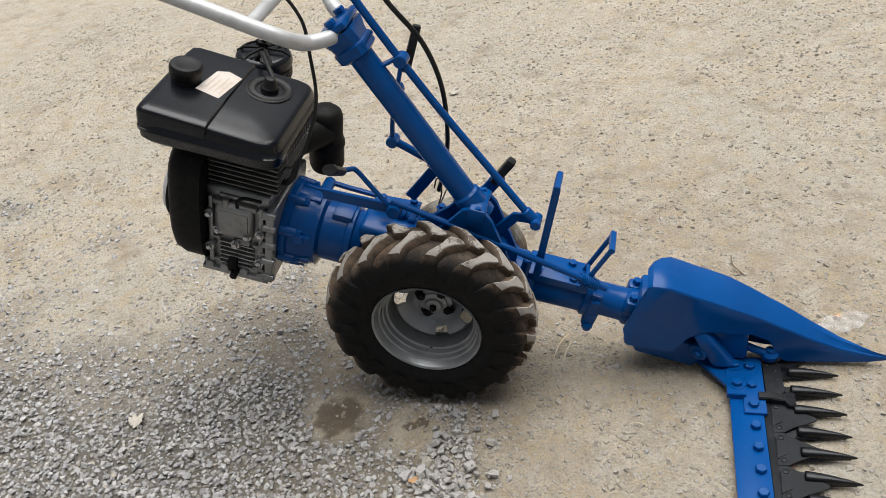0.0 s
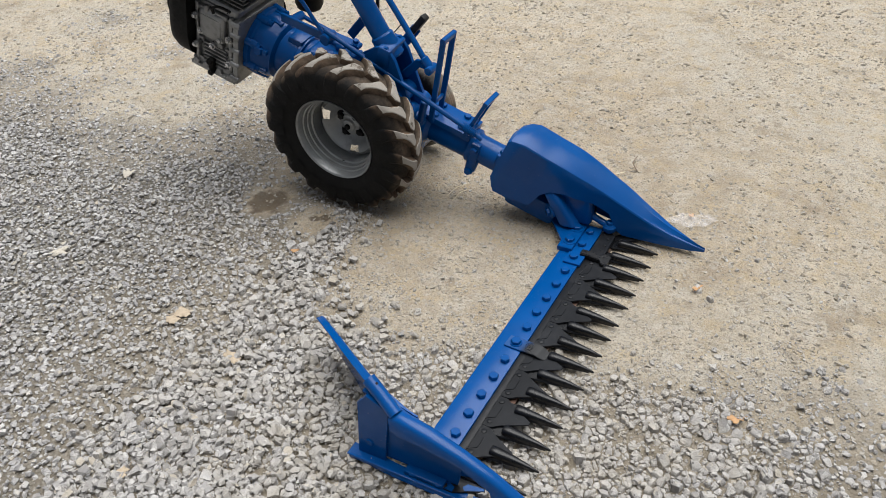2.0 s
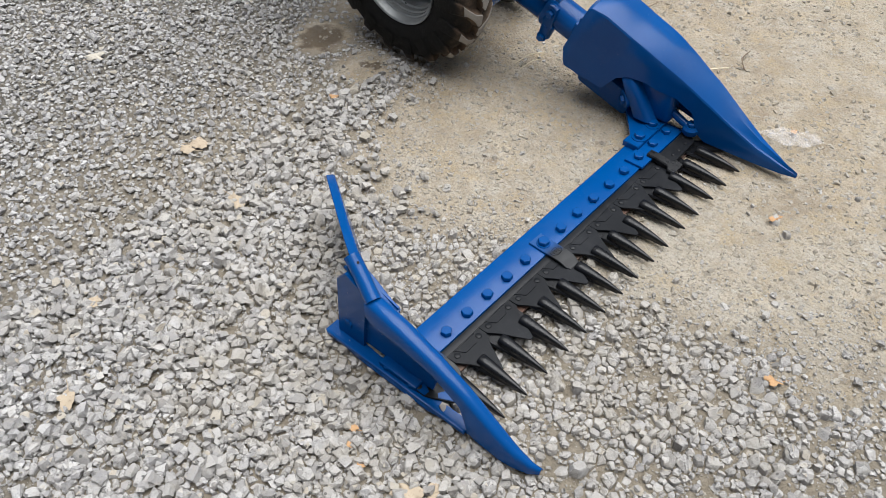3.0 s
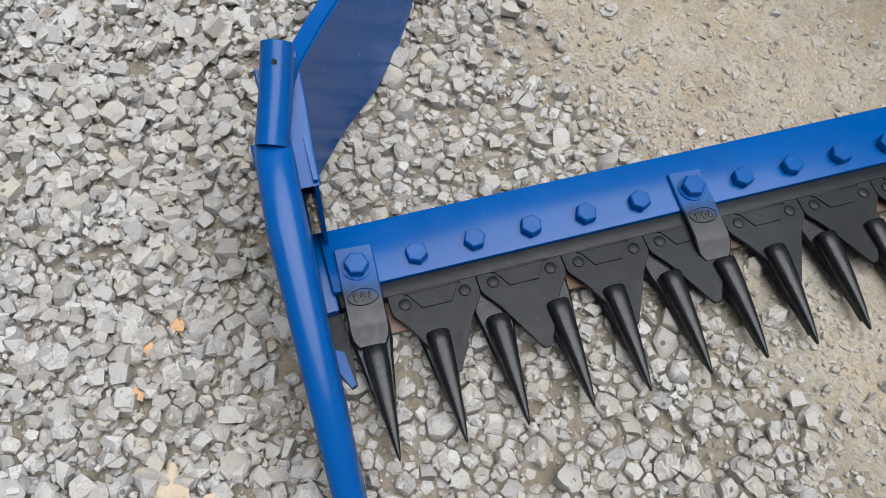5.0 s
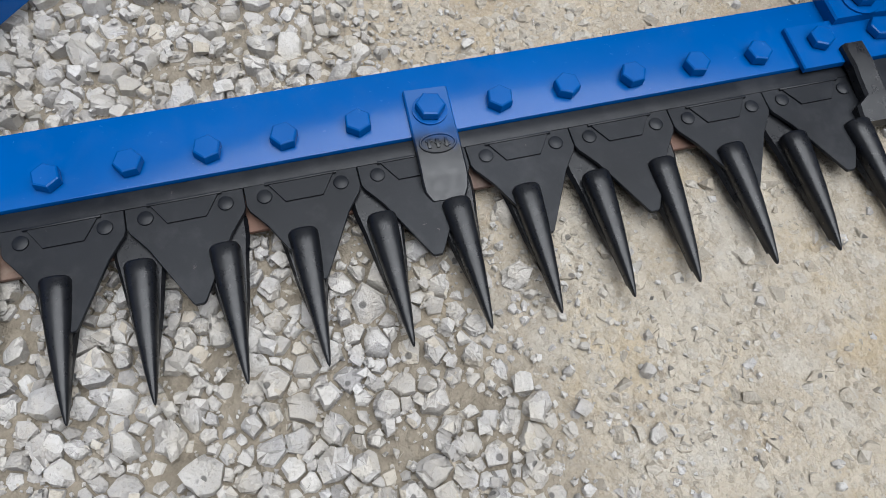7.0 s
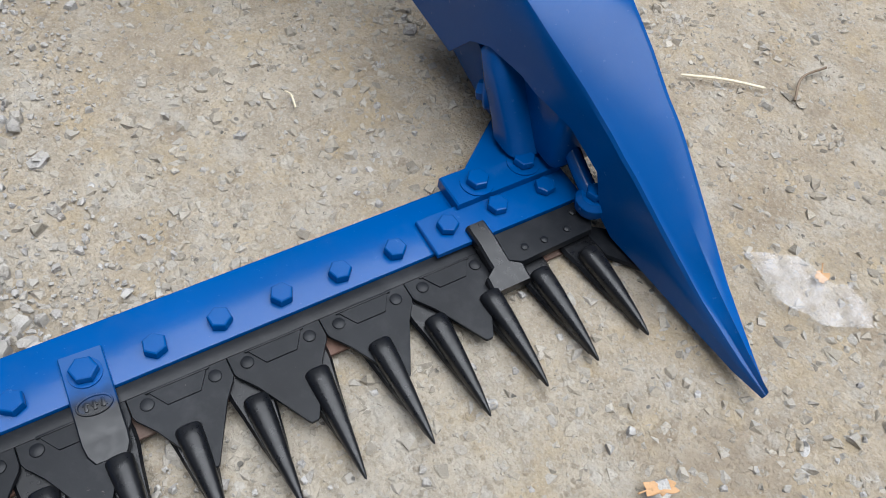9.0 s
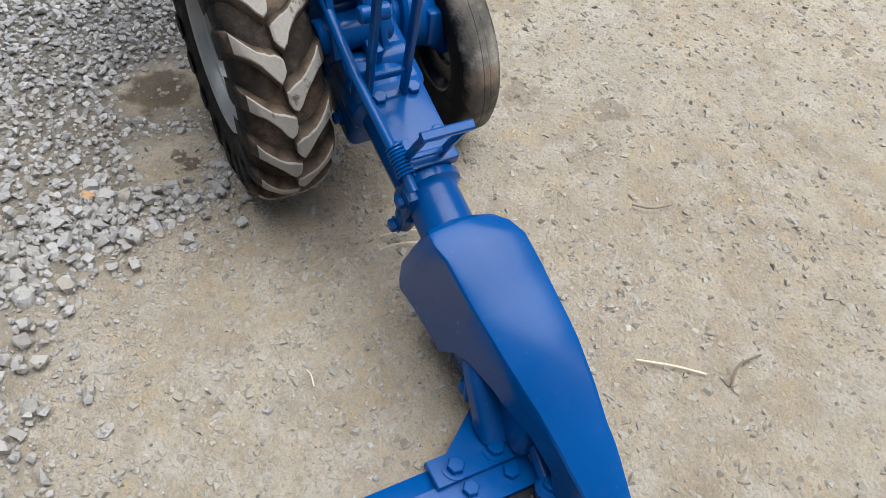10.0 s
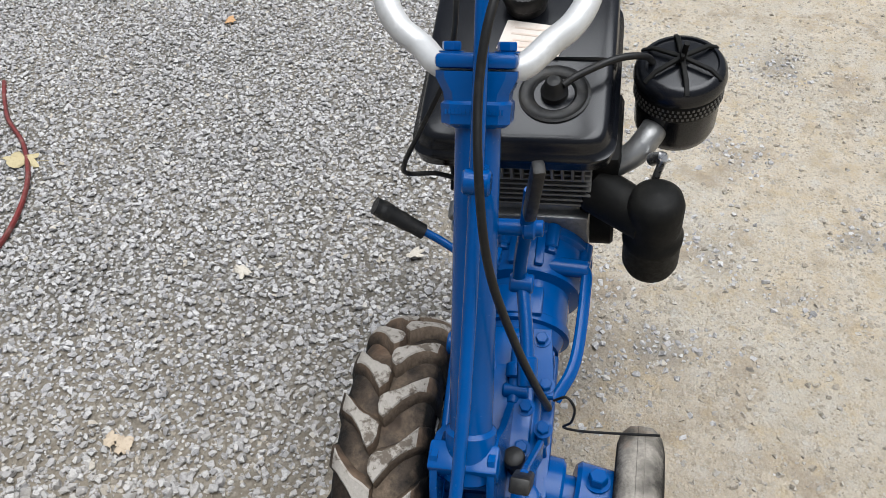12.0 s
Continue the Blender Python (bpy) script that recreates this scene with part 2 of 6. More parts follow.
def hexagon(bm, r, h, m=None, washer=0.0):
    """A hexagonal head with chamfered top on a washer face; z up from its seat."""
    m = m or Matrix()
    if washer:
        lathe(bm, [(washer, 0), (washer, 0.0014)], m, 18)
    z0 = 0.0012 if washer else 0.0
    lathe(bm, [(r * 0.84, z0), (r * 0.84, z0 + 0.0009), (r, z0 + 0.0012), (r, z0 + h * 0.78), (r * 0.95, z0 + h * 0.92), (r * 0.84, z0 + h)], m @ Matrix.Rotation(0.35, 4, "Z"), 6)


def bolt_mesh(r, h, washer):
    bm = shape()
    hexagon(bm, r, h, None, washer)
    return finish("bolt", bm, 25)


# ---- ground ----
def gravel_share(x, y):
    """0 on packed earth, 1 on loose gravel: gravel lies on the right-hand side of the mower."""
    n = noise.noise(Vector((x * 1.7, y * 1.7, 3.1))) * 0.16 + noise.noise(Vector((x * 5.5, y * 5.5, 8.2))) * 0.10 + noise.noise(Vector((x * 14, y * 14, 1.2))) * 0.05
    edge = -0.16 - 0.30 * max(0.0, min(1.0, (x + 1.0) / 0.8)) + 0.14 * max(0.0, min(1.0, (-x - 1.0) / 1.4))
    edge += 0.12 * max(0.0, min(1.0, (x - 0.15) / 0.4))
    out = max(0.0, min(1.0, (-x - 0.45) / 0.5))
    edge += 0.14 * max(0.0, min(1.0, (-x - 0.42) / 0.15)) * max(0.0, min(1.0, (x + 1.35) / 0.4))
    s = (edge + 0.10 * out + n * (1.1 + 0.8 * out) - y) / (0.26 + 0.16 * max(0.0, min(1.0, (-x - 0.3) / 0.5)) + 0.22 * out)
    for sx, sy in ((-0.795, -0.235), (-0.632, -0.25)):
        d = math.hypot(x - sx, y - sy)
        if d < 0.08:
            s -= 1.6 * (1.0 - d / 0.08)
    bare = noise.noise(Vector((x * 4.2, y * 4.2, 17.0))) + 0.45 * noise.noise(Vector((x * 13, y * 13, 2.0)))
    s -= 3.2 * max(0.0, bare - 0.50) * max(0.0, min(1.0, (-x - 0.62) / 0.25 + (-y - 1.1) / 0.2))
    # thin spreads of gravel on the earth behind the engine
    for sx, sy, r in ((-1.72, 0.36, 0.16), (-1.36, 0.30, 0.15), (-1.20, 0.42, 0.10), (-1.05, 0.24, 0.13), (-1.45, 0.62, 0.10), (-2.15, 0.52, 0.2)):
        d = math.hypot(x - sx, y - sy) + 0.09 * noise.noise(Vector((x * 9, y * 9, 6.0)))
        s = max(s, 0.10 - 0.6 * d / r)
    return max(0.0, min(1.0, 0.5 + s))


def lie(x, y):
    """Height of the ground."""
    return -0.0065 + 0.006 * noise.noise(Vector((x * 1.1, y * 1.1, 5.0))) * min(1.0, max(abs(x), abs(y)) * 0.6) + 0.0022 * noise.noise(Vector((x * 6, y * 6, 0.4)))


def ground_material():
    m, t, bs = nodes_of("packed_earth_and_gravel_dust")
    p = coords(t, True)
    share = t.nodes.new("ShaderNodeAttribute")
    share.attribute_name = "gravel"
    big, mid, fine, grit = noise_tex(t, p, 1.6, 4.0), noise_tex(t, p, 11.0, 6.0, 0.65), noise_tex(t, p, 75.0, 6.0, 0.7), noise_tex(t, p, 420.0, 4.0, 0.7)
    earth = ramp(t, mid, (0.22, (0.37, 0.30, 0.21)), (0.46, (0.57, 0.49, 0.375)), (0.8, (0.71, 0.63, 0.505)))
    earth = mixed(t, span(t, big, 0.42, 0.62), earth, mixed(t, mid, (0.44, 0.39, 0.31), (0.64, 0.58, 0.48)))
    # grit and small stones trodden into the earth, at three sizes
    rise = grit
    for size, share_in, lo, hi, amount in ((38.0, 0.80, 0.38, 0.62, 0.7), (85.0, 0.62, 0.34, 0.58, 0.8), (190.0, 0.45, 0.30, 0.55, 0.7)):
        warp = add(t, "ShaderNodeVectorMath", [(0, p)])
        noisy = add(t, "ShaderNodeTexNoise", [("Vector", p)], Scale=size * 1.6, Detail=2.0)
        push = add(t, "ShaderNodeVectorMath", [(0, noisy.outputs["Color"])])
        push.operation = "SCALE"
        push.inputs["Scale"].default_value = 0.55 / size
        t.links.new(push.outputs[0], warp.inputs[1])
        cell = add(t, "ShaderNodeTexVoronoi", [("Vector", warp.outputs[0])], Scale=size)
        tone = add(t, "ShaderNodeSeparateColor", [("Color", cell.outputs["Color"])])
        stone = ramp(t, tone.outputs[0], (0.0, (0.24, 0.205, 0.16)), (0.25, (0.42, 0.375, 0.30)), (0.6, (0.53, 0.50, 0.44)), (0.85, (0.60, 0.575, 0.53)), (1.0, (0.72, 0.69, 0.62)))
        some = add(t, "ShaderNodeMath", [(0, span(t, mid, lo, hi, 0.15, amount)), (1, span(t, tone.outputs[1], share_in, share_in + 0.04))])
        some.operation = "MULTIPLY"
        core = add(t, "ShaderNodeMath", [(0, some.outputs[0]), (1, span(t, cell.outputs["Distance"], 0.46, 0.40))])
        core.operation = "MULTIPLY"
        # contact shade round each stone, painted as a ring of darker earth
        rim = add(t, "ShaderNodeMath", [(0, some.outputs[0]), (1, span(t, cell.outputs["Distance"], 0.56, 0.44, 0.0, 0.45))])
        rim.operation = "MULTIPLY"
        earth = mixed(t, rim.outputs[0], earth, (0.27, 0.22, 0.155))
        earth = mixed(t, core.outputs[0], earth, stone)
        lift = add(t, "ShaderNodeMath", [(0, core.outputs[0]), (1, span(t, core.outputs[0], 0.0, 1.0, 0.0, 40.0 / size))])
        lift.operation = "MULTIPLY"
        rise = add(t, "ShaderNodeMath", [(0, rise), (1, lift.outputs[0])]).outputs[0]
    # browner, darker earth round the mower
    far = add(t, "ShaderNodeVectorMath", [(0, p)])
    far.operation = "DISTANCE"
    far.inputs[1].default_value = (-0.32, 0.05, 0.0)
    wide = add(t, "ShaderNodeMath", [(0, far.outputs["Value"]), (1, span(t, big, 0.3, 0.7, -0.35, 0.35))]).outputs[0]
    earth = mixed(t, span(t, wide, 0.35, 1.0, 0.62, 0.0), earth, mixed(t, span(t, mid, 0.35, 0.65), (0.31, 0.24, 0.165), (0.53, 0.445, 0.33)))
    earth = mixed(t, span(t, fine, 0.54, 0.70, 0.0, 0.6), earth, (0.30, 0.25, 0.185))
    earth = mixed(t, span(t, grit, 0.53, 0.70, 0.0, 0.6), earth, (0.64, 0.59, 0.51))
    earth = mixed(t, span(t, grit, 0.42, 0.30, 0.0, 0.6), earth, (0.24, 0.195, 0.14))
    spot = noise_tex(t, p, 5.2, 5.0, 0.7)
    earth = mixed(t, span(t, spot, 0.54, 0.66, 0.0, 0.6), earth, mixed(t, fine, (0.22, 0.165, 0.11), (0.40, 0.325, 0.235)))
    gold = noise_tex(t, p, 17.0, 5.0, 0.7)
    earth = mixed(t, span(t, gold, 0.52, 0.64, 0.0, 0.5), earth, mixed(t, grit, (0.40, 0.30, 0.17), (0.62, 0.50, 0.32)))
    earth = mixed(t, span(t, gold, 0.46, 0.36, 0.0, 0.45), earth, mixed(t, grit, (0.46, 0.43, 0.38), (0.72, 0.68, 0.60)))
    # dust under the gravel, toned dark to paint in the gaps' shade
    dust = mixed(t, fine, (0.12, 0.112, 0.10), (0.25, 0.235, 0.21))
    chip = add(t, "ShaderNodeTexVoronoi", [("Vector", p)], Scale=85.0)
    tint = add(t, "ShaderNodeSeparateColor", [("Color", chip.outputs["Color"])])
    chips = ramp(t, tint.outputs[0], (0.0, (0.16, 0.155, 0.145)), (0.5, (0.34, 0.33, 0.31)), (1.0, (0.50, 0.485, 0.45)))
    # shade between the chips, painted as dark cell edges
    chips = mixed(t, span(t, chip.outputs["Distance"], 0.34, 0.56, 0.0, 0.9), chips, (0.095, 0.085, 0.07))
    chips = mixed(t, span(t, big, 0.35, 0.65, 0.0, 0.35), chips, (0.40, 0.35, 0.27))
    dust = mixed(t, span(t, share.outputs["Fac"], 0.5, 0.85, 0.0, 0.9), dust, chips)
    by = add(t, "ShaderNodeVectorMath", [(0, p)])
    by.operation = "DISTANCE"
    by.inputs[1].default_value = (0.0, -0.6, 0.0)
    dust = mixed(t, span(t, by.outputs["Value"], 0.55, 1.1, 0.9, 0.0), dust, mixed(t, fine, (0.17, 0.14, 0.10), (0.46, 0.40, 0.31)))
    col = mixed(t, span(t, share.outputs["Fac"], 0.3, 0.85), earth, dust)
    # old oil stains beside the wheel
    for x, y, r in ((-0.795, -0.235, 0.056), (-0.632, -0.245, 0.020), (-0.60, 0.31, 0.035), (-0.50, 0.42, 0.03)):
        c = add(t, "ShaderNodeVectorMath", [(0, p)])
        c.operation = "DISTANCE"
        c.inputs[1].default_value = (x, y, -0.005)
        w = add(t, "ShaderNodeMath", [(0, c.outputs["Value"]), (1, span(t, noise_tex(t, p, 28.0), 0.3, 0.7, -0.018, 0.018))]).outputs[0]
        col = mixed(t, span(t, w, r * 0.75, r * 1.1, 0.72 if x < -0.61 else 0.3, 0.0), col, (0.085, 0.06, 0.04))
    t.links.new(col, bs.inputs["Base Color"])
    bs.inputs["Roughness"].default_value = 0.95
    bs.inputs["Specular IOR Level"].default_value = 0.25
    vor = add(t, "ShaderNodeTexVoronoi", [("Vector", p)], Scale=130.0)
    h = add(t, "ShaderNodeMath", [(0, fine), (1, span(t, vor.outputs["Distance"], 0.0, 0.6, 0.55, 0.0))]).outputs[0]
    h = add(t, "ShaderNodeMath", [(0, h), (1, rise)]).outputs[0]
    bump(t, bs, h, 0.9, 0.007)
    return m


def ground_sheet():
    def axis(lo, hi, step, out):
        inner = list(np.arange(lo, hi + step / 2, step))
        far, d = [], step
        x = 0.0
        while x < out:
            d *= 1.32
            x += d
            far.append(x)
        return [lo - f for f in reversed(far)] + inner + [hi + f for f in far]
    xs, ys = axis(-4.0, 1.4, 0.03, 400), axis(-2.2, 3.0, 0.03, 400)
    near = lambda x, y: -5 < x < 2.4 and -3.2 < y < 4
    vs = [(x, y, lie(x, y) if near(x, y) else -0.0065) for y in ys for x in xs]
    nx = len(xs)
    fs = [(j * nx + i, j * nx + i + 1, (j + 1) * nx + i + 1, (j + 1) * nx + i) for j in range(len(ys) - 1) for i in range(nx - 1)]
    me = bpy.data.meshes.new("ground")
    me.from_pydata(vs, [], fs)
    a = me.attributes.new("gravel", "FLOAT", "POINT")
    a.data.foreach_set("value", [gravel_share(x, y) for y in ys for x in xs])
    me.shade_smooth()
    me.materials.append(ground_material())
    return tagged(new("ground", me), "packed pale earth yard with grey gravel", "ground", kind="structure")


def stone_material(name, warm):
    m, t, bs = nodes_of(name)
    p = coords(t, True)
    rnd = t.nodes.new("ShaderNodeNewGeometry").outputs["Random Per Island"]
    if warm:
        base = ramp(t, rnd, (0.0, (0.15, 0.13, 0.10)), (0.2, (0.33, 0.285, 0.22)), (0.55, (0.49, 0.425, 0.33)), (0.8, (0.37, 0.35, 0.32)), (1.0, (0.58, 0.53, 0.45)))
    else:
        base = ramp(t, rnd, (0.0, (0.22, 0.216, 0.218)), (0.2, (0.36, 0.352, 0.356)), (0.5, (0.48, 0.471, 0.475)), (0.75, (0.56, 0.548, 0.54)), (0.93, (0.66, 0.65, 0.64)), (0.96, (0.55, 0.50, 0.42)), (1.0, (0.48, 0.42, 0.34)))
    mid, fine = noise_tex(t, p, 90.0, 5.0, 0.65), noise_tex(t, p, 500.0, 4.0, 0.7)
    col = mixed(t, span(t, mid, 0.48, 0.7, 0.0, 0.45), base, (0.50, 0.46, 0.39))
    col = mixed(t, span(t, mid, 0.44, 0.30, 0.0, 0.5), col, (0.24, 0.232, 0.22))
    col = mixed(t, span(t, fine, 0.55, 0.70, 0.0, 0.65), col, (0.16, 0.152, 0.14))
    vein = noise_tex(t, p, 42.0, 6.0, 0.75)
    col = mixed(t, span(t, vein, 0.56, 0.62, 0.0, 0.35), col, (0.66, 0.64, 0.60))
    # muddier round the mower
    far = add(t, "ShaderNodeVectorMath", [(0, p)])
    far.operation = "DISTANCE"
    far.inputs[1].default_value = (-0.05, -0.55, 0.0)
    wide = add(t, "ShaderNodeMath", [(0, far.outputs["Value"]), (1, span(t, noise_tex(t, p, 3.0), 0.3, 0.7, -0.3, 0.3))]).outputs[0]
    film = add(t, "ShaderNodeMath", [(0, span(t, wide, 0.25, 0.9, 0.72, 0.08)), (1, span(t, noise_tex(t, p, 28.0, 4.0), 0.35, 0.65, 0.3, 1.0))])
    film.operation = "MULTIPLY"
    col = mixed(t, film.outputs[0], col, (0.42, 0.38, 0.315))
    # drops of rain on the stones by the bar
    drop = add(t, "ShaderNodeTexVoronoi", [("Vector", p)], Scale=105.0)
    tone = add(t, "ShaderNodeSeparateColor", [("Color", drop.outputs["Color"])])
    wet = add(t, "ShaderNodeMath", [(0, span(t, drop.outputs["Distance"], 0.30, 0.20)), (1, span(t, tone.outputs[0], 0.82, 0.83))])
    wet.operation = "MULTIPLY"
    near = add(t, "ShaderNodeMath", [(0, wet.outputs[0]), (1, span(t, far.outputs["Value"], 0.75, 1.0, 0.8, 0.0))])
    near.operation = "MULTIPLY"
    col = mixed(t, near.outputs[0], col, (0.09, 0.085, 0.08))
    t.links.new(col, bs.inputs["Base Color"])
    bs.inputs["Roughness"].default_value = 0.85
    bs.inputs["Specular IOR Level"].default_value = 0.35
    bump(t, bs, add(t, "ShaderNodeMath", [(0, mid), (1, fine)]).outputs[0], 0.8, 0.004)
    return m


def stone_templates(n, rng, cuts=0, soft=0.0):
    """Crushed stones of unit length: uneven many-sided lumps; with cuts, blocks whose corners are struck off."""
    out = []
    for _ in range(n):
        bm = shape()
        size = Vector((1.0, rng.uniform(0.55, 0.92), rng.uniform(0.38, 0.66)))
        if cuts:
            vs = [bm.verts.new([c * d * (1.0 - 0.25 * rng.random()) for c, d in zip(corner, size)]) for corner in itertools.product((-1, 1), repeat=3)]
        else:
            lean, count = rng.uniform(0, 6.283), int(rng.integers(8, 11))
            vs = []
            for k in range(count):
                up = 1.0 - 2.0 * (k + 0.5) / count
                turn, flat = lean + k * 2.4 + rng.normal(0, 0.3), math.sqrt(1.0 - up * up) * rng.uniform(0.86, 1.12)
                vs.append(bm.verts.new((size.x * flat * math.cos(turn), size.y * flat * math.sin(turn), size.z * max(-1.0, min(1.0, up * 1.35 + rng.normal(0, 0.1))))))
        hull = bmesh.ops.convex_hull(bm, input=vs)
        bmesh.ops.delete(bm, geom=[g for g in hull["geom_interior"] if isinstance(g, bmesh.types.BMVert)], context="VERTS")
        for _ in range(cuts):
            way = Vector(rng.normal(size=3)).normalized()
            reach = max(v.co.dot(way) for v in bm.verts)
            cut = bmesh.ops.bisect_plane(bm, geom=bm.verts[:] + bm.edges[:] + bm.faces[:], plane_co=way * reach * rng.uniform(0.58, 0.84), plane_no=way, clear_outer=True)
            edges = [g for g in cut["geom_cut"] if isinstance(g, bmesh.types.BMEdge)]
            if len(edges) > 2:
                bmesh.ops.edgeloop_fill(bm, edges=edges)
        bmesh.ops.dissolve_limit(bm, angle_limit=0.05, verts=bm.verts, edges=bm.edges)
        if soft:
            bmesh.ops.bevel(bm, geom=bm.edges[:], offset=soft, segments=1, profile=0.5, affect="EDGES", clamp_overlap=True)
        bmesh.ops.triangulate(bm, faces=bm.faces)
        bmesh.ops.recalc_face_normals(bm, faces=bm.faces)
        bm.verts.index_update()
        out.append((np.array([v.co[:] for v in bm.verts]), np.array([[v.index for v in f.verts] for f in bm.faces])))
        bm.free()
    return out


def scatter(name, spots, templates, material, label, rng, tip=0.26):
    """One mesh of many stones: spots are rows of x, y, z, size."""
    V, F, base = [], [], 0
    for x, y, z, s in spots:
        tv, tf = templates[rng.integers(len(templates))]
        a, b, c = rng.uniform(0, 6.283), rng.normal(0, tip), rng.normal(0, tip)
        ca, sa, cb, sb, cc, sc = math.cos(a), math.sin(a), math.cos(b), math.sin(b), math.cos(c), math.sin(c)
        R = np.array([[ca, -sa, 0], [sa, ca, 0], [0, 0, 1]]) @ np.array([[1, 0, 0], [0, cb, -sb], [0, sb, cb]]) @ np.array([[cc, 0, sc], [0, 1, 0], [-sc, 0, cc]])
        V.append(tv @ R.T * (s * 0.5) + (x, y, z))
        F.append(tf + base)
        base += len(tv)
    return stones_object(name, np.concatenate(V), np.concatenate(F), material, label)


def stones_object(name, V, F, material, label):
    me = bpy.data.meshes.new(name)
    me.vertices.add(len(V))
    me.vertices.foreach_set("co", V.ravel())
    me.loops.add(len(F) * 3)
    me.loops.foreach_set("vertex_index", F.ravel().astype(np.int32))
    me.polygons.add(len(F))
    me.polygons.foreach_set("loop_start", np.arange(0, len(F) * 3, 3, dtype=np.int32))
    me.update(calc_edges=True)
    me.shade_smooth()
    me.set_sharp_from_angle(angle=radians(33))
    me.materials.append(material)
    return tagged(new(name, me), label, "gravel", kind="stuff")


BED = (-0.66, 0.64, -1.34, 0.12)


def in_bed(x, y):
    """1 well inside the bed of trodden stones round the bar, falling to 0 at its rim."""
    return max(0.0, min(1.0, min(x - BED[0], BED[1] - x, y - BED[2], BED[3] - y) / 0.09))


def trodden_bed(rng):
    """Close-set stones of mixed size that share their joints: each fills the room between its neighbours, worn and a little tilted."""
    pitch = 0.012
    cells = collections.defaultdict(list)
    stones = []
    for reach, tries in ((0.0118, 3500), (0.0092, 9000), (0.0070, 26000), (0.0051, 60000), (0.0037, 70000)):
        for _ in range(tries):
            x, y = rng.uniform(BED[0], BED[1]), rng.uniform(BED[2], BED[3])
            r = reach * rng.uniform(0.9, 1.15)
            if reach > 0.011 and rng.random() < 0.6:
                continue
            ci, cj, n = int(x // pitch), int(y // pitch), 3
            if any((x - q[0]) ** 2 + (y - q[1]) ** 2 < (0.76 * (r + q[2])) ** 2 for i in range(ci - n, ci + n + 1) for j in range(cj - n, cj + n + 1) for q in cells.get((i, j), ())):
                continue
            cells[ci, cj].append((x, y, r))
            stones.append((x, y, r))
    V, F, base = [], [], 0
    for x, y, r in stones:
        g = gravel_share(x, y)
        if rng.random() > min(0.9, g * 1.5 + 0.10) * in_bed(x, y):
            continue
        if r > 0.0062 and g < 0.62 and rng.random() < 0.8:
            continue
        sides, slim, turn = int(rng.integers(5, 9)), rng.uniform(0.62, 1.0), rng.uniform(0, math.pi)
        poly = []
        for k in range(sides):
            a = 2 * math.pi * (k + rng.uniform(-0.32, 0.32)) / sides
            u, v = rng.uniform(1.25, 2.0) * r * math.cos(a), rng.uniform(1.25, 2.0) * r * slim * math.sin(a)
            poly.append((u * math.cos(turn) - v * math.sin(turn), u * math.sin(turn) + v * math.cos(turn)))
        ci, cj = int(x // pitch), int(y // pitch)
        for i in range(ci - 3, ci + 4):
            for j in range(cj - 3, cj + 4):
                for u, v, q in cells.get((i, j), ()):
                    du, dv = u - x, v - y
                    d = math.hypot(du, dv)
                    if d < 1e-6 or d > 0.048:
                        continue
                    du, dv, cut = du / d, dv / d, d * r / (r + q)
                    out = []
                    for (ax, ay), (bx, by) in zip(poly, poly[1:] + poly[:1]):
                        sa, sb = ax * du + ay * dv - cut, bx * du + by * dv - cut
                        if sa <= 0:
                            out.append((ax, ay))
                        if (sa < 0) != (sb < 0) and sa != sb:
                            f = sa / (sa - sb)
                            out.append((ax + (bx - ax) * f, ay + (by - ay) * f))
                    poly = out
                    if len(poly) < 3:
                        break
        if len(poly) < 3:
            continue
        # worn corners
        keep = 1 if r < 0.0058 or rng.random() < 0.45 else 2
        P = np.array(poly)
        for _ in range(keep - 1):
            Q = np.roll(P, -1, axis=0)
            c = rng.uniform(0.09, 0.20)
            P = np.stack([P * (1 - c) + Q * c, P * c + Q * (1 - c)], 1).reshape(-1, 2)
        mid = P.mean(axis=0)
        P = mid + (P - mid) * (1.0 - min(0.35, (0.0002 + 0.0009 * rng.random() + 0.0015 * (1.0 - g)) / r))
        P = P * rng.uniform(0.84, 1.05, size=(len(P), 1))
        n = len(P)
        tall = r * rng.uniform(0.45, 0.95)
        tilt = rng.normal(0, 0.30, size=2)
        z0 = lie(x, y) + 0.0005 + rng.uniform(-0.45, 0.55) * r - (1.0 - g) * r * 0.35
        rings = []
        for k, h in (((1.0, -0.9), (1.0, 0.35), (0.80, 0.86)) if keep == 1 else ((0.97, -0.9), (1.0, 0.45), (0.90, 0.84), (0.58, 1.0))):
            R = mid + (P - mid) * (k * rng.uniform(0.80, 1.0, size=(n, 1)) if h > 0.8 else k) + (rng.normal(0, 0.14 * r, size=2) if h > 0.8 else 0.0)
            z = z0 + tall * h + (R @ tilt if h > 0 else 0.0) + (rng.normal(0, 0.07 * r, size=n) if h > 0 else 0.0)
            rings.append(np.column_stack([R[:, 0] + x, R[:, 1] + y, z * np.ones(n)]))
        top = np.array([[mid[0] + x, mid[1] + y, z0 + tall * 1.0 + mid @ tilt]])
        V.append(np.concatenate(rings + [top]))
        k = np.arange(n)
        l = (k + 1) % n
        f = []
        for m in range(len(rings) - 1):
            a, b = m * n, (m + 1) * n
            f += [np.column_stack([a + k, a + l, b + l]), np.column_stack([a + k, b + l, b + k])]
        f.append(np.column_stack([(len(rings) - 1) * n + k, (len(rings) - 1) * n + l, np.full(n, len(rings) * n)]))
        F.append(np.concatenate(f) + base)
        base += len(rings) * n + 1
    return np.concatenate(V), np.concatenate(F)


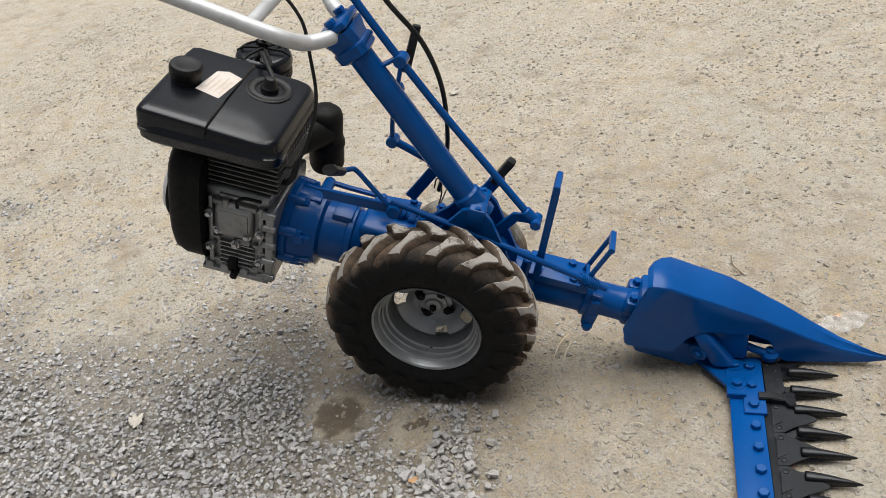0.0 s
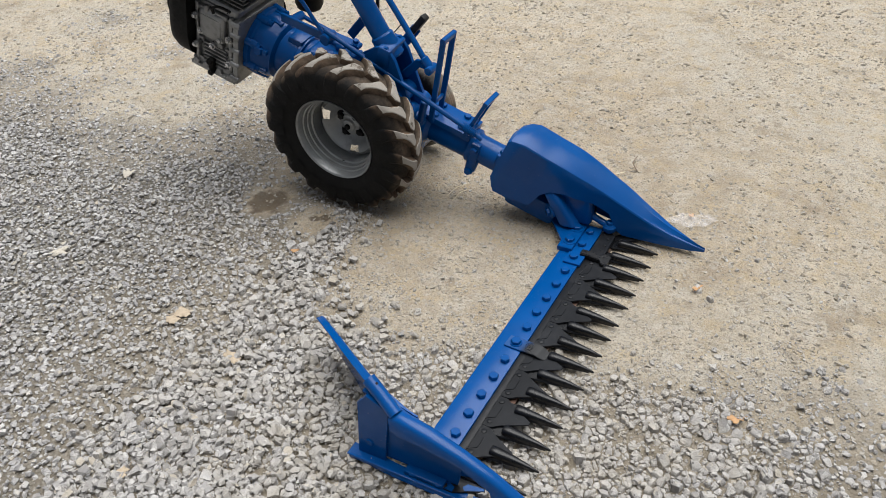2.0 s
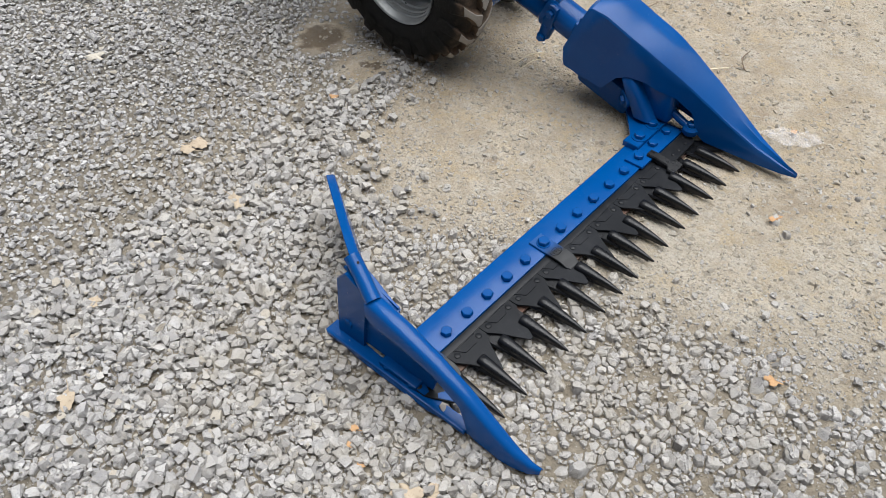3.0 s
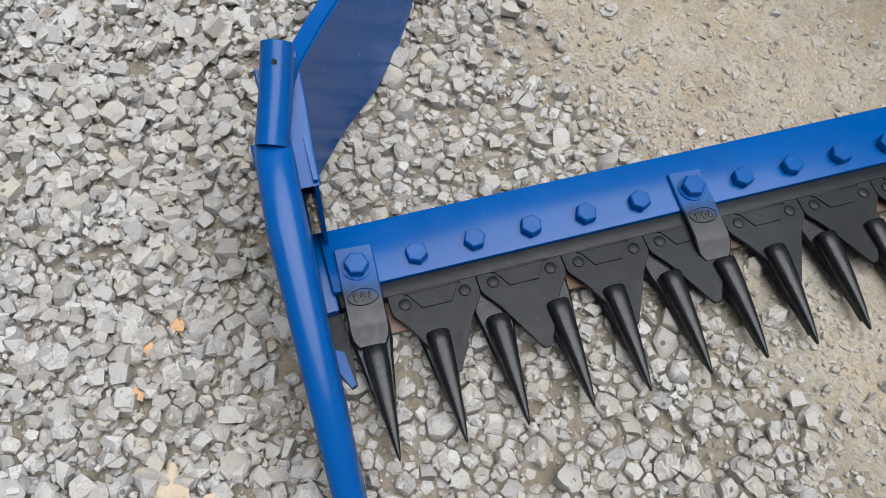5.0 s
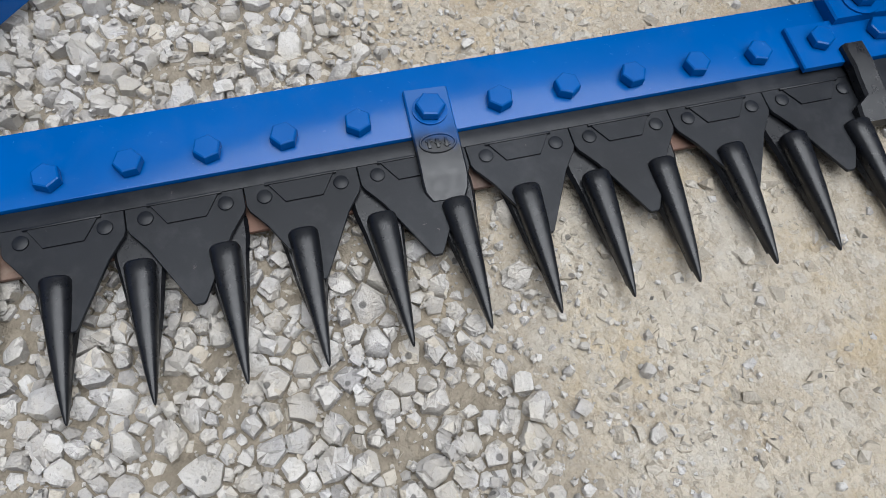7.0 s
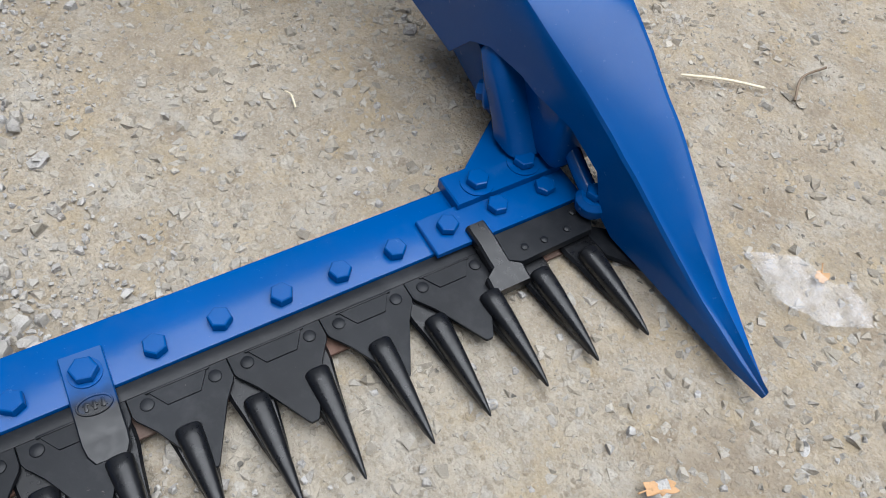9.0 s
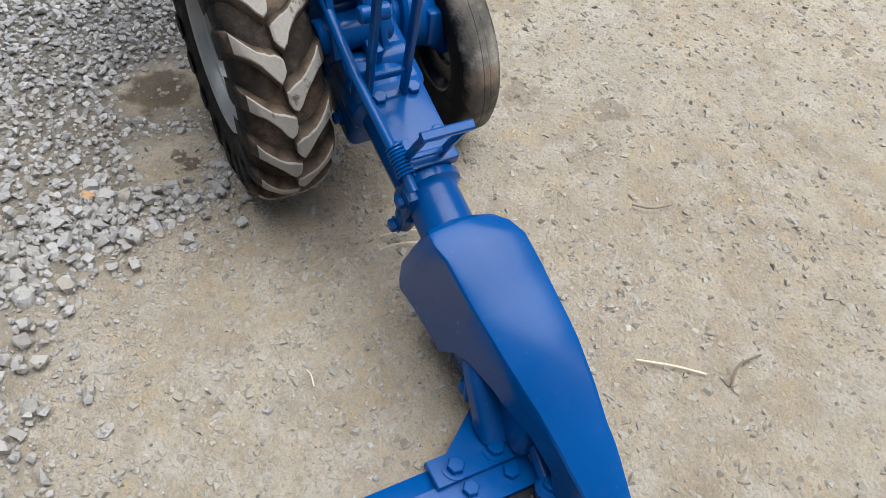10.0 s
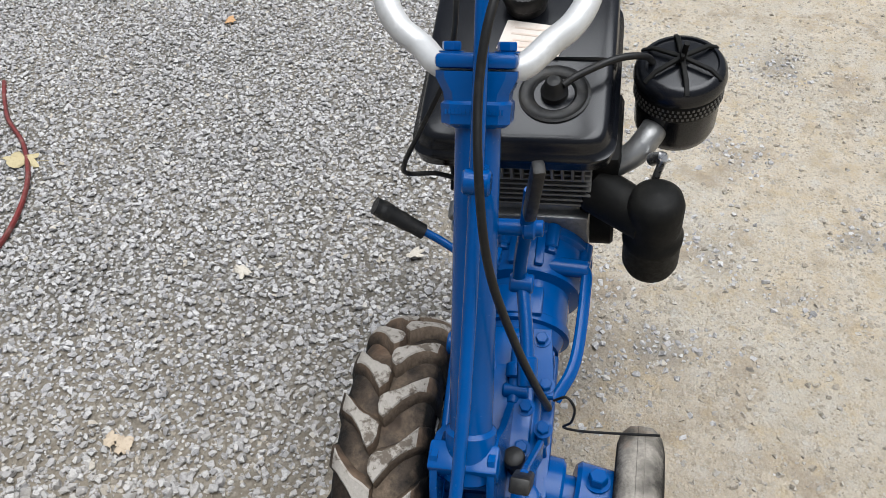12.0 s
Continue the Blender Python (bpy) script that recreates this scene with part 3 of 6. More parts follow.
def gravel():
    rng = np.random.default_rng(7)
    worn_t, block_t, crumb_t = stone_templates(70, rng, 8), stone_templates(140, rng), stone_templates(90, rng)
    loose, wide, dirt = [], [], []
    # grit in the joints of the bed
    grit = []
    for _ in range(34000):
        x, y = rng.uniform(BED[0], BED[1]), rng.uniform(BED[2], BED[3])
        if rng.random() > gravel_share(x, y) ** 0.5 * in_bed(x, y):
            continue
        s = 0.0022 + 0.0042 * rng.random() ** 1.6
        grit.append((x, y, lie(x, y) + s * rng.uniform(0.1, 0.5), s))
    # loose stones that lie on the bed
    for _ in range(19000):
        x, y = rng.uniform(BED[0], BED[1]), rng.uniform(BED[2], BED[3])
        g = gravel_share(x, y) * in_bed(x, y)
        away = max(0.0, min(1.0, (-0.80 - y) / 0.10)) + max(0.0, min(1.0, (-0.12 - x) / 0.15)) * 0.6
        if rng.random() > g ** 2 * (0.26 + 0.60 * min(1.0, away)):
            continue
        s = (0.0075 if away > 0.3 else 0.0055) + (0.017 if away > 0.3 else 0.010) * rng.random() ** 1.9
        loose.append((x, y, lie(x, y) + 0.0045 + s * rng.uniform(0.10, 0.34), s))
    # the open gravel
    step = 0.0107
    for gx in np.arange(-3.8, 1.5, step):
        for gy in np.arange(-2.5, 0.9, step):
            x, y = gx + rng.uniform(-0.5, 0.5) * step, gy + rng.uniform(-0.5, 0.5) * step
            if rng.random() > min(1.0, (x + 3.8) / 0.8, (1.5 - x) / 0.7, (y + 2.5) / 0.6) or rng.random() < in_bed(x, y):
                continue
            g = gravel_share(x, y)
            if rng.random() > g:
                continue
            s = 0.0072 + 0.0135 * rng.random() ** 1.8
            wide.append((x, y, lie(x, y) + s * (rng.uniform(-0.08, 0.40) - 0.35 * (1.0 - g)), s))
    # scattered stones and crumbs on the earth
    for _ in range(76000):
        x, y = rng.uniform(-3.0, 1.1), rng.uniform(-0.9, 2.4)
        patch = 0.50 + noise.noise(Vector((x * 2.3, y * 2.3, 9.0))) + 0.7 * noise.noise(Vector((x * 7, y * 7, 4.0)))
        if rng.random() > max(0.05, patch * 1.3) or gravel_share(x, y) > 0.8:
            continue
        s = 0.0030 + 0.0165 * rng.random() ** 3.2
        dirt.append((x, y, lie(x, y) + s * rng.uniform(-0.22, 0.04), s))
    for _ in range(17000):
        x, y = rng.uniform(-3.0, 0.9), rng.uniform(-0.95, 2.2)
        patch = 0.38 + 0.9 * noise.noise(Vector((x * 3.1, y * 3.1, 12.0))) + 0.7 * noise.noise(Vector((x * 9, y * 9, 7.0)))
        if rng.random() > max(0.08, patch) or gravel_share(x, y) > 0.85 or y < -0.55 and x > 0.25:
            continue
        s = 0.0075 + 0.0115 * rng.random() ** 2.2
        dirt.append((x, y, lie(x, y) + s * rng.uniform(-0.16, 0.10), s))
    for _ in range(19000):
        x, y = rng.uniform(-0.75, 0.5), rng.uniform(-0.7, 0.6)
        s = 0.0020 + 0.016 * rng.random() ** 3.6
        dirt.append((x, y, lie(x, y) + s * rng.uniform(-0.30, -0.06), s))
    # stones trodden into the earth beside the bar
    for _ in range(9000):
        x, y = rng.uniform(-0.6, 0.55), rng.uniform(-0.95, 0.25)
        if rng.random() > 0.5 + 0.9 * noise.noise(Vector((x * 5, y * 5, 15.0))) or gravel_share(x, y) > 0.7:
            continue
        s = 0.0065 + 0.0125 * rng.random() ** 1.9
        dirt.append((x, y, lie(x, y) + s * rng.uniform(-0.24, -0.08), s))
    grey_stone, warm_stone = stone_material("grey_crushed_stone", False), stone_material("pale_earthy_pebbles", True)
    stones_object("gravel_bed", *trodden_bed(rng), grey_stone, "close-set grey limestone gravel with earthy joints")
    scatter("gravel_fines", grit, crumb_t, grey_stone, "small grey stone chips between the gravel", rng)
    scatter("gravel", loose, worn_t + block_t, grey_stone, "loose grey crushed limestone gravel", rng)
    scatter("gravel_field", wide, block_t, grey_stone, "wide stretch of grey crushed gravel", rng)
    scatter("pebbles", dirt, crumb_t, warm_stone, "small pebbles and crumbs on pale earth", rng, 0.2)


# ---- the mower: one thing with its parts ----
mower = tagged(new("sickle_bar_mower"), "blue walk-behind tractor with black engine and long sickle cutter bar", "mower")
mower.empty_display_size = 0.1
PITCH_FRAME = Matrix.Translation((-0.592, -0.005, 0.202)) @ pose(0, 0, 0, 3.5, 0, 0) @ pose(0, 0, 0, 0, 18.0, 0)


def at(u, v, w):
    """A point of the pitched tractor frame (ahead, left, up from the axle) in the world."""
    return PITCH_FRAME @ Vector((u, v, w))


# cutter bar: x ahead, y along the bar, z from the bar's top face
BAR = Matrix.Translation((0, -0.36, 0.0165)) @ pose(0, 0, 0, -1.29, 0, 0)
STEP = 0.0508


def bolt_y(i):
    return -0.46 + STEP * (i - 7) + 0.36


def cutter_bar():
    bm = shape()
    box(bm, (-0.041, -0.428, -0.010), (0.0165, 0.335, 0.0), 0.0012)
    bm.transform(BAR)
    bar = part("cutter_bar", bm, blue, mower, "long flat blue steel bar")
    bm = shape()
    box(bm, (0.0172, -0.425, -0.013), (0.0300, 0.325, -0.0024), 0.0008)
    bm.transform(BAR)
    part("knife_back", bm, knife_black, bar, "sprayed black knife back")
    # rusty ledger under the knife
    bm = shape()
    box(bm, (0.030, -0.42, -0.0165), (0.058, 0.32, -0.0125), 0.0008)
    bm.transform(BAR)
    part("ledger_strip", bm, rust, bar, "rusty steel strip under the knife")
    # bolts
    me = bolt_mesh(0.0098, 0.0086, 0.0)
    me.materials.append(blue)
    for i in range(2, 13):
        if i != 7:
            part("bolt", me, blue, bar, "", BAR @ Matrix.Translation((random.uniform(-0.0006, 0.0006), bolt_y(i), 0)) @ Matrix.Rotation(random.uniform(0, 1.04), 4, "Z"))
    # fingers
    bm = shape()
    secs = []
    for x, w, zt, zs, zb in ((0.0690, 0.0150, 0.0016, -0.0045, -0.0095), (0.0696, 0.0180, 0.0034, -0.0045, -0.0105), (0.0715, 0.0198, 0.0046, -0.0045, -0.0110), (0.080, 0.0192, 0.0044, -0.0046, -0.0122), (0.095, 0.0172, 0.0034, -0.0052, -0.0128),
                             (0.115, 0.0136, 0.0012, -0.0066, -0.0130), (0.138, 0.0084, -0.0026, -0.0078, -0.0125), (0.1525, 0.0044, -0.0062, -0.0094, -0.0120), (0.1585, 0.0022, -0.0082, -0.0100, -0.0115), (0.1602, 0.0008, -0.0094, -0.0100, -0.0108)):
        h = w / 2
        ring = [Vector((x, -h, zs)), Vector((x, -h * 0.82, zb)), Vector((x, h * 0.82, zb)), Vector((x, h, zs))]
        for k in range(1, 10):
            a = math.pi * k / 10
            c, q = math.cos(a), math.sin(a)
            ring.append(Vector((x, h * math.copysign(abs(c) ** 0.75, c), zs + (zt - zs) * q ** 0.8)))
        secs.append(ring)
    ring_loft(bm, secs)
    # lower lip that flares towards the bar
    low = []
    for x, w in ((0.004, 0.026), (0.03, 0.029), (0.05, 0.034), (0.062, 0.033), (0.078, 0.027), (0.105, 0.019), (0.13, 0.009), (0.15, 0.004)):
        h = w / 2
        zt = -0.0078 if x < 0.1 else -0.0095
        low.append([Vector(p) for p in ((x, -h, zt - 0.003), (x, -h * 0.7, zt - 0.006), (x, h * 0.7, zt - 0.006), (x, h, zt - 0.003), (x, h * 0.85, zt), (x, -h * 0.85, zt))])
    ring_loft(bm, low)
    finger = finish("finger", bm, 42)
    finger.materials.append(black_gloss)
    bent = {1: -2.2, 2: -1.4, 3: -1.5, 5: -0.7, 7: 0.3, 9: -0.9, 10: -2.2}
    for i in range(1, 16):
        part("finger", finger, black_gloss, bar, "", BAR @ Matrix.Translation((0, bolt_y(i), 0)) @ pose(0, 0, 0, 0, random.uniform(-0.9, 0.1), bent.get(i, random.uniform(-1.0, 0.4))))
    # knife sections with rivets and a raised trapezium
    bm = shape()
    w = 0.0378
    plate(bm, [(0.026, -w), (0.044, -w), (0.048, -w + 0.0014), (0.053, -w + 0.0052), (0.062, -0.0262), (0.104, -0.0040), (0.1055, -0.0026), (0.1055, 0.0026), (0.104, 0.0040), (0.062, 0.0262), (0.053, w - 0.0052), (0.048, w - 0.0014), (0.044, w), (0.026, w)], 0.0026, Matrix.Translation((0, 0, -0.0058)), 0.0005)
    plate(bm, [(0.0295, -0.023), (0.0295, 0.023), (0.0462, 0.0125), (0.0462, -0.0125)], 0.0012, Matrix.Translation((0, 0, -0.0032)), 0.0003)
    box(bm, (0.0300, -0.024, -0.0032), (0.0318, 0.024, -0.0012), 0.0004)
    section = finish("knife_section", bm, 30)
    section.materials.append(knife_black)
    bm = shape()
    lathe(bm, [(0.0050, 0), (0.0052, 0.0005), (0.0050, 0.0011), (0.0038, 0.0017)], None, 16)
    rivet = finish("rivet", bm, 30)
    rivet.materials.append(knife_black)
    for k in range(8):
        y = -0.747 + 0.0762 * (k + 0.5) + 0.36
        m = BAR @ Matrix.Translation((random.uniform(-0.0008, 0.0008), y, random.uniform(-0.0003, 0.0003)))
        part("knife_section", section, knife_black, bar, "", m)
        for s in (-0.0255, 0.0255):
            part("rivet", rivet, knife_black, bar, "", m @ Matrix.Translation((0.0395, s, -0.0032)))
    # worn sections at the outer end, still partly blue, under the shoe
    out = Matrix.Translation((0, 0, 0.0105))
    bm = shape()
    plate(bm, [(0.013, -0.816), (0.013, -0.788), (0.050, -0.784), (0.093, -0.787), (0.095, -0.792), (0.056, -0.812), (0.045, -0.816)], 0.0028, out, 0.0004)
    part("end_section", bm, knife_black, bar, "worn end section of the knife")
    bm = shape()
    plate(bm, [(0.058, -0.800), (0.064, -0.806), (0.0940, -0.7918), (0.0925, -0.7882), (0.064, -0.791)], 0.0008, out @ Matrix.Translation((0, 0, 0.0029)))
    part("paint_patch", bm, blue, bar, "blue paint on the end section")
    bm = shape()
    plate(bm, [(0.015, -0.8155), (0.015, -0.803), (0.034, -0.800), (0.046, -0.806), (0.046, -0.8155)], 0.0006, out @ Matrix.Translation((0, 0, 0.0029)))
    part("paint_patch", bm, blue, bar, "blue paint on the end section")
    bm = shape()
    plate(bm, [(0.045, -0.814), (0.074, -0.8065), (0.098, -0.8085), (0.107, -0.811), (0.10, -0.814)], 0.003, out @ Matrix.Translation((0, 0, -0.004)), 0.0004)
    part("end_section", bm, rust, bar, "bare rusty end section")
    part("rivet", rivet, knife_black, bar, "", Matrix.Translation((0.029, -0.810, 0.0140)))
    return bar


def keeper_clip(bar, i):
    """Hold-down clip: flat on the bar, stepped down over the knife, with a round emblem."""
    bm = shape()
    prof = [(-0.0185, 0.0), (0.016, 0.0), (0.022, 0.0008), (0.048, 0.0008), (0.054, -0.0012), (0.061, -0.0048), (0.0675, -0.0062)]
    rings = []
    for k, (x, z) in enumerate(prof):
        h = 0.0158 if x < 0.058 else (0.0148 if x < 0.065 else 0.0112)
        th = 0.0038
        rings.append([Vector(p) for p in ((x, -h, z), (x, h, z), (x, h, z + th - 0.001), (x, h - 0.001, z + th), (x, -h + 0.001, z + th), (x, -h, z + th - 0.001))])
    ring_loft(bm, rings)
    m = BAR @ Matrix.Translation((0, bolt_y(i), 0.0002)) @ pose(0, 0, 0, 0, 0, -3.0)
    clip = part("keeper_clip", bm, clip_paint, mower, "hold-down clip, blue running into black", m)
    bm = shape()
    ring = [(0.0122 * math.cos(a), 0.0074 * math.sin(a)) for a in (2 * math.pi * k / 28 for k in range(29))]
    pipe(bm, [(0.0275 + y, x, 0.0048) for x, y in ring], 0.0009, 6, smooth=False)
    for k in (-1, 0, 1):
        box(bm, (0.0238, k * 0.0060 - 0.0012, 0.0036), (0.0312, k * 0.0060 + 0.0012, 0.0056), 0.0004)
        box(bm, (0.0245 + (k + 1) * 0.002, k * 0.0060 - 0.0022, 0.0036), (0.0262 + (k + 1) * 0.002, k * 0.0060 + 0.0026, 0.0055), 0.0004)
    part("emblem", bm, clip_paint, clip, "raised oval emblem")
    me = bolt_mesh(0.0105, 0.0075, 0.0125)
    part("bolt", me, blue, clip, "", Matrix.Translation((0, 0, 0.0038)))


def inner_mount(bar):
    """Plates, bolts and knife head where the bar meets the divider."""
    bm = shape()
    plate(bm, [(-0.017, 0.183), (-0.017, 0.335), (0.022, 0.335), (0.022, 0.183)], 0.005, BAR, 0.001)
    p1 = part("spacer_plate", bm, blue, mower, "blue plate over the inner bar end")
    me = bolt_mesh(0.0098, 0.0075, 0.0)
    me.materials.append(blue)
    for i in (13, 14, 15):
        part("bolt", me, blue, p1, "", BAR @ Matrix.Translation((0, bolt_y(i), 0.005)) @ Matrix.Rotation(0.3 * i, 4, "Z"))
    bm = shape()
    plate(bm, [(-0.046, 0.222), (-0.046, 0.332), (-0.012, 0.332), (-0.012, 0.222)], 0.012, BAR, 0.0015)
    plate(bm, [(-0.100, 0.318), (-0.044, 0.245), (-0.044, 0.335), (-0.100, 0.335)], 0.008, BAR @ Matrix.Translation((0, 0, 0.002)), 0.001)
    p2 = part("mounting_plate", bm, blue, mower, "thick blue mounting plate with two bolts")
    me2 = bolt_mesh(0.0105, 0.0078, 0.0155)
    me2.materials.append(blue)
    for x, y in ((-0.027, 0.250), (-0.029, 0.301)):
        part("bolt", me2, blue, p2, "", BAR @ Matrix.Translation((x, y, 0.012)))
    # pivot lug behind the plate
    bm = shape()
    rod(bm, (-0.100, -0.062, 0.052), (-0.062, -0.012, 0.060), 0.019, 0.022, 20, 0.002)
    rings = []
    for c, wide, deep in (((-0.096, -0.052, 0.108), 0.013, 0.010), ((-0.092, -0.053, 0.098), 0.019, 0.017), ((-0.078, -0.051, 0.072), 0.021, 0.020), ((-0.060, -0.048, 0.042), 0.022, 0.022), ((-0.052, -0.047, 0.028), 0.024, 0.023)):
        rings.append([Vector(c) + Vector((deep * math.copysign(abs(math.sin(a)) ** 0.6, math.sin(a)), wide * math.copysign(abs(math.cos(a)) ** 0.6, math.cos(a)), 0)) for a in (2 * math.pi * k / 24 for k in range(24))])
    ring_loft(bm, rings)
    lug = part("pivot_lug", bm, blue, mower, "cast blue pivot lug")
    part("bolt", bolt_mesh(0.0095, 0.009, 0.013), blue, lug, "", along((-0.096, -0.060, 0.052), (-0.115, -0.078, 0.049)))
    bm = shape()
    box(bm, (-0.092, -0.046, 0.022), (-0.004, 0.006, 0.112), 0.012, None, 3)
    part("pivot_block", bm, blue, mower, "blue casting under the cowl")
    # knife head
    bm = shape()
    plate(bm, [(0.024, 0.235), (0.024, 0.325), (0.040, 0.332), (0.056, 0.320), (0.058, 0.245), (0.050, 0.232)], 0.008, BAR @ Matrix.Translation((0, 0, -0.004)), 0.001)
    head = part("knife_head", bm, knife_black, mower, "greasy black knife head")
    bm = shape()
    lathe(bm, [(0.0035, 0), (0.0035, 0.001), (0.002, 0.0018)], None, 10)
    dot = finish("rivet", bm)
    dot.materials.append(knife_black)
    for x, y in ((0.046, 0.255), (0.047, 0.275), (0.046, 0.300), (0.033, 0.315)):
        part("rivet", dot, knife_black, head, "", BAR @ Matrix.Translation((x, y, 0.004)))
    # ball joint and pitman arm that go under the cowl
    bm = shape()
    lathe(bm, [(0.0, 0.0), (0.014, 0.0), (0.016, 0.004), (0.016, 0.012), (0.012, 0.017), (0.0, 0.018)], Matrix.Translation((0.038, -0.030, 0.018)), 20, False)
    pipe(bm, [(0.034, -0.030, 0.030), (-0.005, -0.026, 0.044), (-0.06, -0.018, 0.07)], 0.008, 10)
    pit = part("pitman_arm", bm, blue, mower, "blue drive arm with ball joint")
    part("bolt", bolt_mesh(0.009, 0.008, 0.012), blue, pit, "", Matrix.Translation((0.038, -0.030, 0.034)))
    # black bridge clip
    bm = shape()
    prof = [(0.010, 0.0070), (0.030, 0.0070), (0.040, 0.0050), (0.054, 0.0030), (0.060, 0.0022), (0.064, 0.0010), (0.074, -0.0015)]
    rings = []
    for x, z in prof:
        h = 0.0092 if x < 0.057 else 0.0185
        rings.append([Vector(p) for p in ((x, -h, z - 0.006), (x, h, z - 0.006), (x, h, z + 0.002), (x, h - 0.002, z + 0.004), (x, -h + 0.002, z + 0.004), (x, -h, z + 0.002))])
    ring_loft(bm, rings)
    bm.transform(BAR @ Matrix.Translation((0, 0.226, 0)))
    part("bridge_clip", bm, black_gloss, mower, "black bridge clip over the knife")
    # wing left of the last finger
    bm = shape()
    plate(bm, [(0.040, 0.318), (0.060, 0.345), (0.098, 0.352), (0.108, 0.345), (0.080, 0.322)], 0.005, BAR @ Matrix.Translation((0, 0, -0.011)), 0.001)
    part("shoe_wing", bm, knife_black, mower, "black sole wing")


def inner_divider():
    """Sheet cowl: a top face that narrows to the tip, two side walls, an open underside."""
    # x, near y, near z, far y, far z, near bottom z, far bottom z, how far the near bottom edge lies back
    rows = [(-0.192, -0.082, 0.226, -0.022, 0.228, 0.124, 0.120, -0.046), (-0.182, -0.0855, 0.232, -0.008, 0.234, 0.100, 0.100, -0.052), (-0.168, -0.0862, 0.231, 0.004, 0.2345, 0.088, 0.090, -0.062), (-0.150, -0.080, 0.224, 0.013, 0.230, 0.078, 0.080, -0.055), (-0.114, -0.0735, 0.204, 0.018, 0.212, 0.063, 0.062, -0.032),
            (-0.108, -0.072, 0.200, 0.018, 0.209, 0.098, 0.060, -0.010), (-0.092, -0.069, 0.192, 0.019, 0.202, 0.110, 0.057, -0.002), (-0.057, -0.060, 0.171, 0.021, 0.187, 0.106, 0.050, 0.0), (-0.040, -0.055, 0.160, 0.022, 0.178, 0.098, 0.030, 0.0), (0.0, -0.043, 0.135, 0.022, 0.154, 0.088, 0.018, 0.0), (0.035, -0.035, 0.113, 0.020, 0.132, 0.066, 0.012, 0.0),
            (0.052, -0.032, 0.102, 0.021, 0.121, 0.024, 0.010, 0.0), (0.069, -0.028, 0.091, 0.020, 0.110, 0.010, 0.022, 0.0), (0.11, -0.022, 0.066, 0.016, 0.083, 0.006, 0.014, 0.0), (0.166, -0.0175, 0.039, 0.008, 0.050, 0.004, 0.008, 0.0),
            (0.22, -0.014, 0.022, -0.002, 0.027, 0.005, 0.006, 0.0), (0.25, -0.0105, 0.014, -0.008, 0.015, 0.008, 0.008, 0.0)]
    outer, inner = [], []
    for x, ny, nz, fy, fz, nb, fb, back in rows:
        def ring(t):
            e = min(0.006, (fy - ny) * 0.3)
            cy = (ny + fy) / 2
            cz = (nz + fz) / 2 + 0.004
            return [Vector((x + back, ny + t, nb)), Vector((x + back * 0.5, ny + t, nb + (nz - nb) * 0.5)), Vector((x, ny + t, nz - e * 0.9)), Vector((x, ny + t * 0.7 + e * 0.3, nz - e * 0.3 - t * 0.5)), Vector((x, ny + e, nz - t)), Vector((x, cy, cz - t)),
                    Vector((x, fy - e, fz - t)), Vector((x, fy - t * 0.7 - e * 0.3, fz - e * 0.3 - t * 0.5)), Vector((x, fy - t, fz - e)), Vector((x, fy - t, fb + (fz - fb) * 0.4)), Vector((x, fy - t, fb))]
        outer.append(ring(0.0))
        inner.append(ring(min(0.003, (fy - ny) * 0.25)))
    bm = shape()
    n = len(outer[0])
    loops = [o + i[::-1] for o, i in zip(outer, inner)]
    ring_loft(bm, loops)
    cowl = part("divider_cowl", bm, blue, mower, "blue sheet-steel crop divider with pointed tip", None, 28)
    return cowl


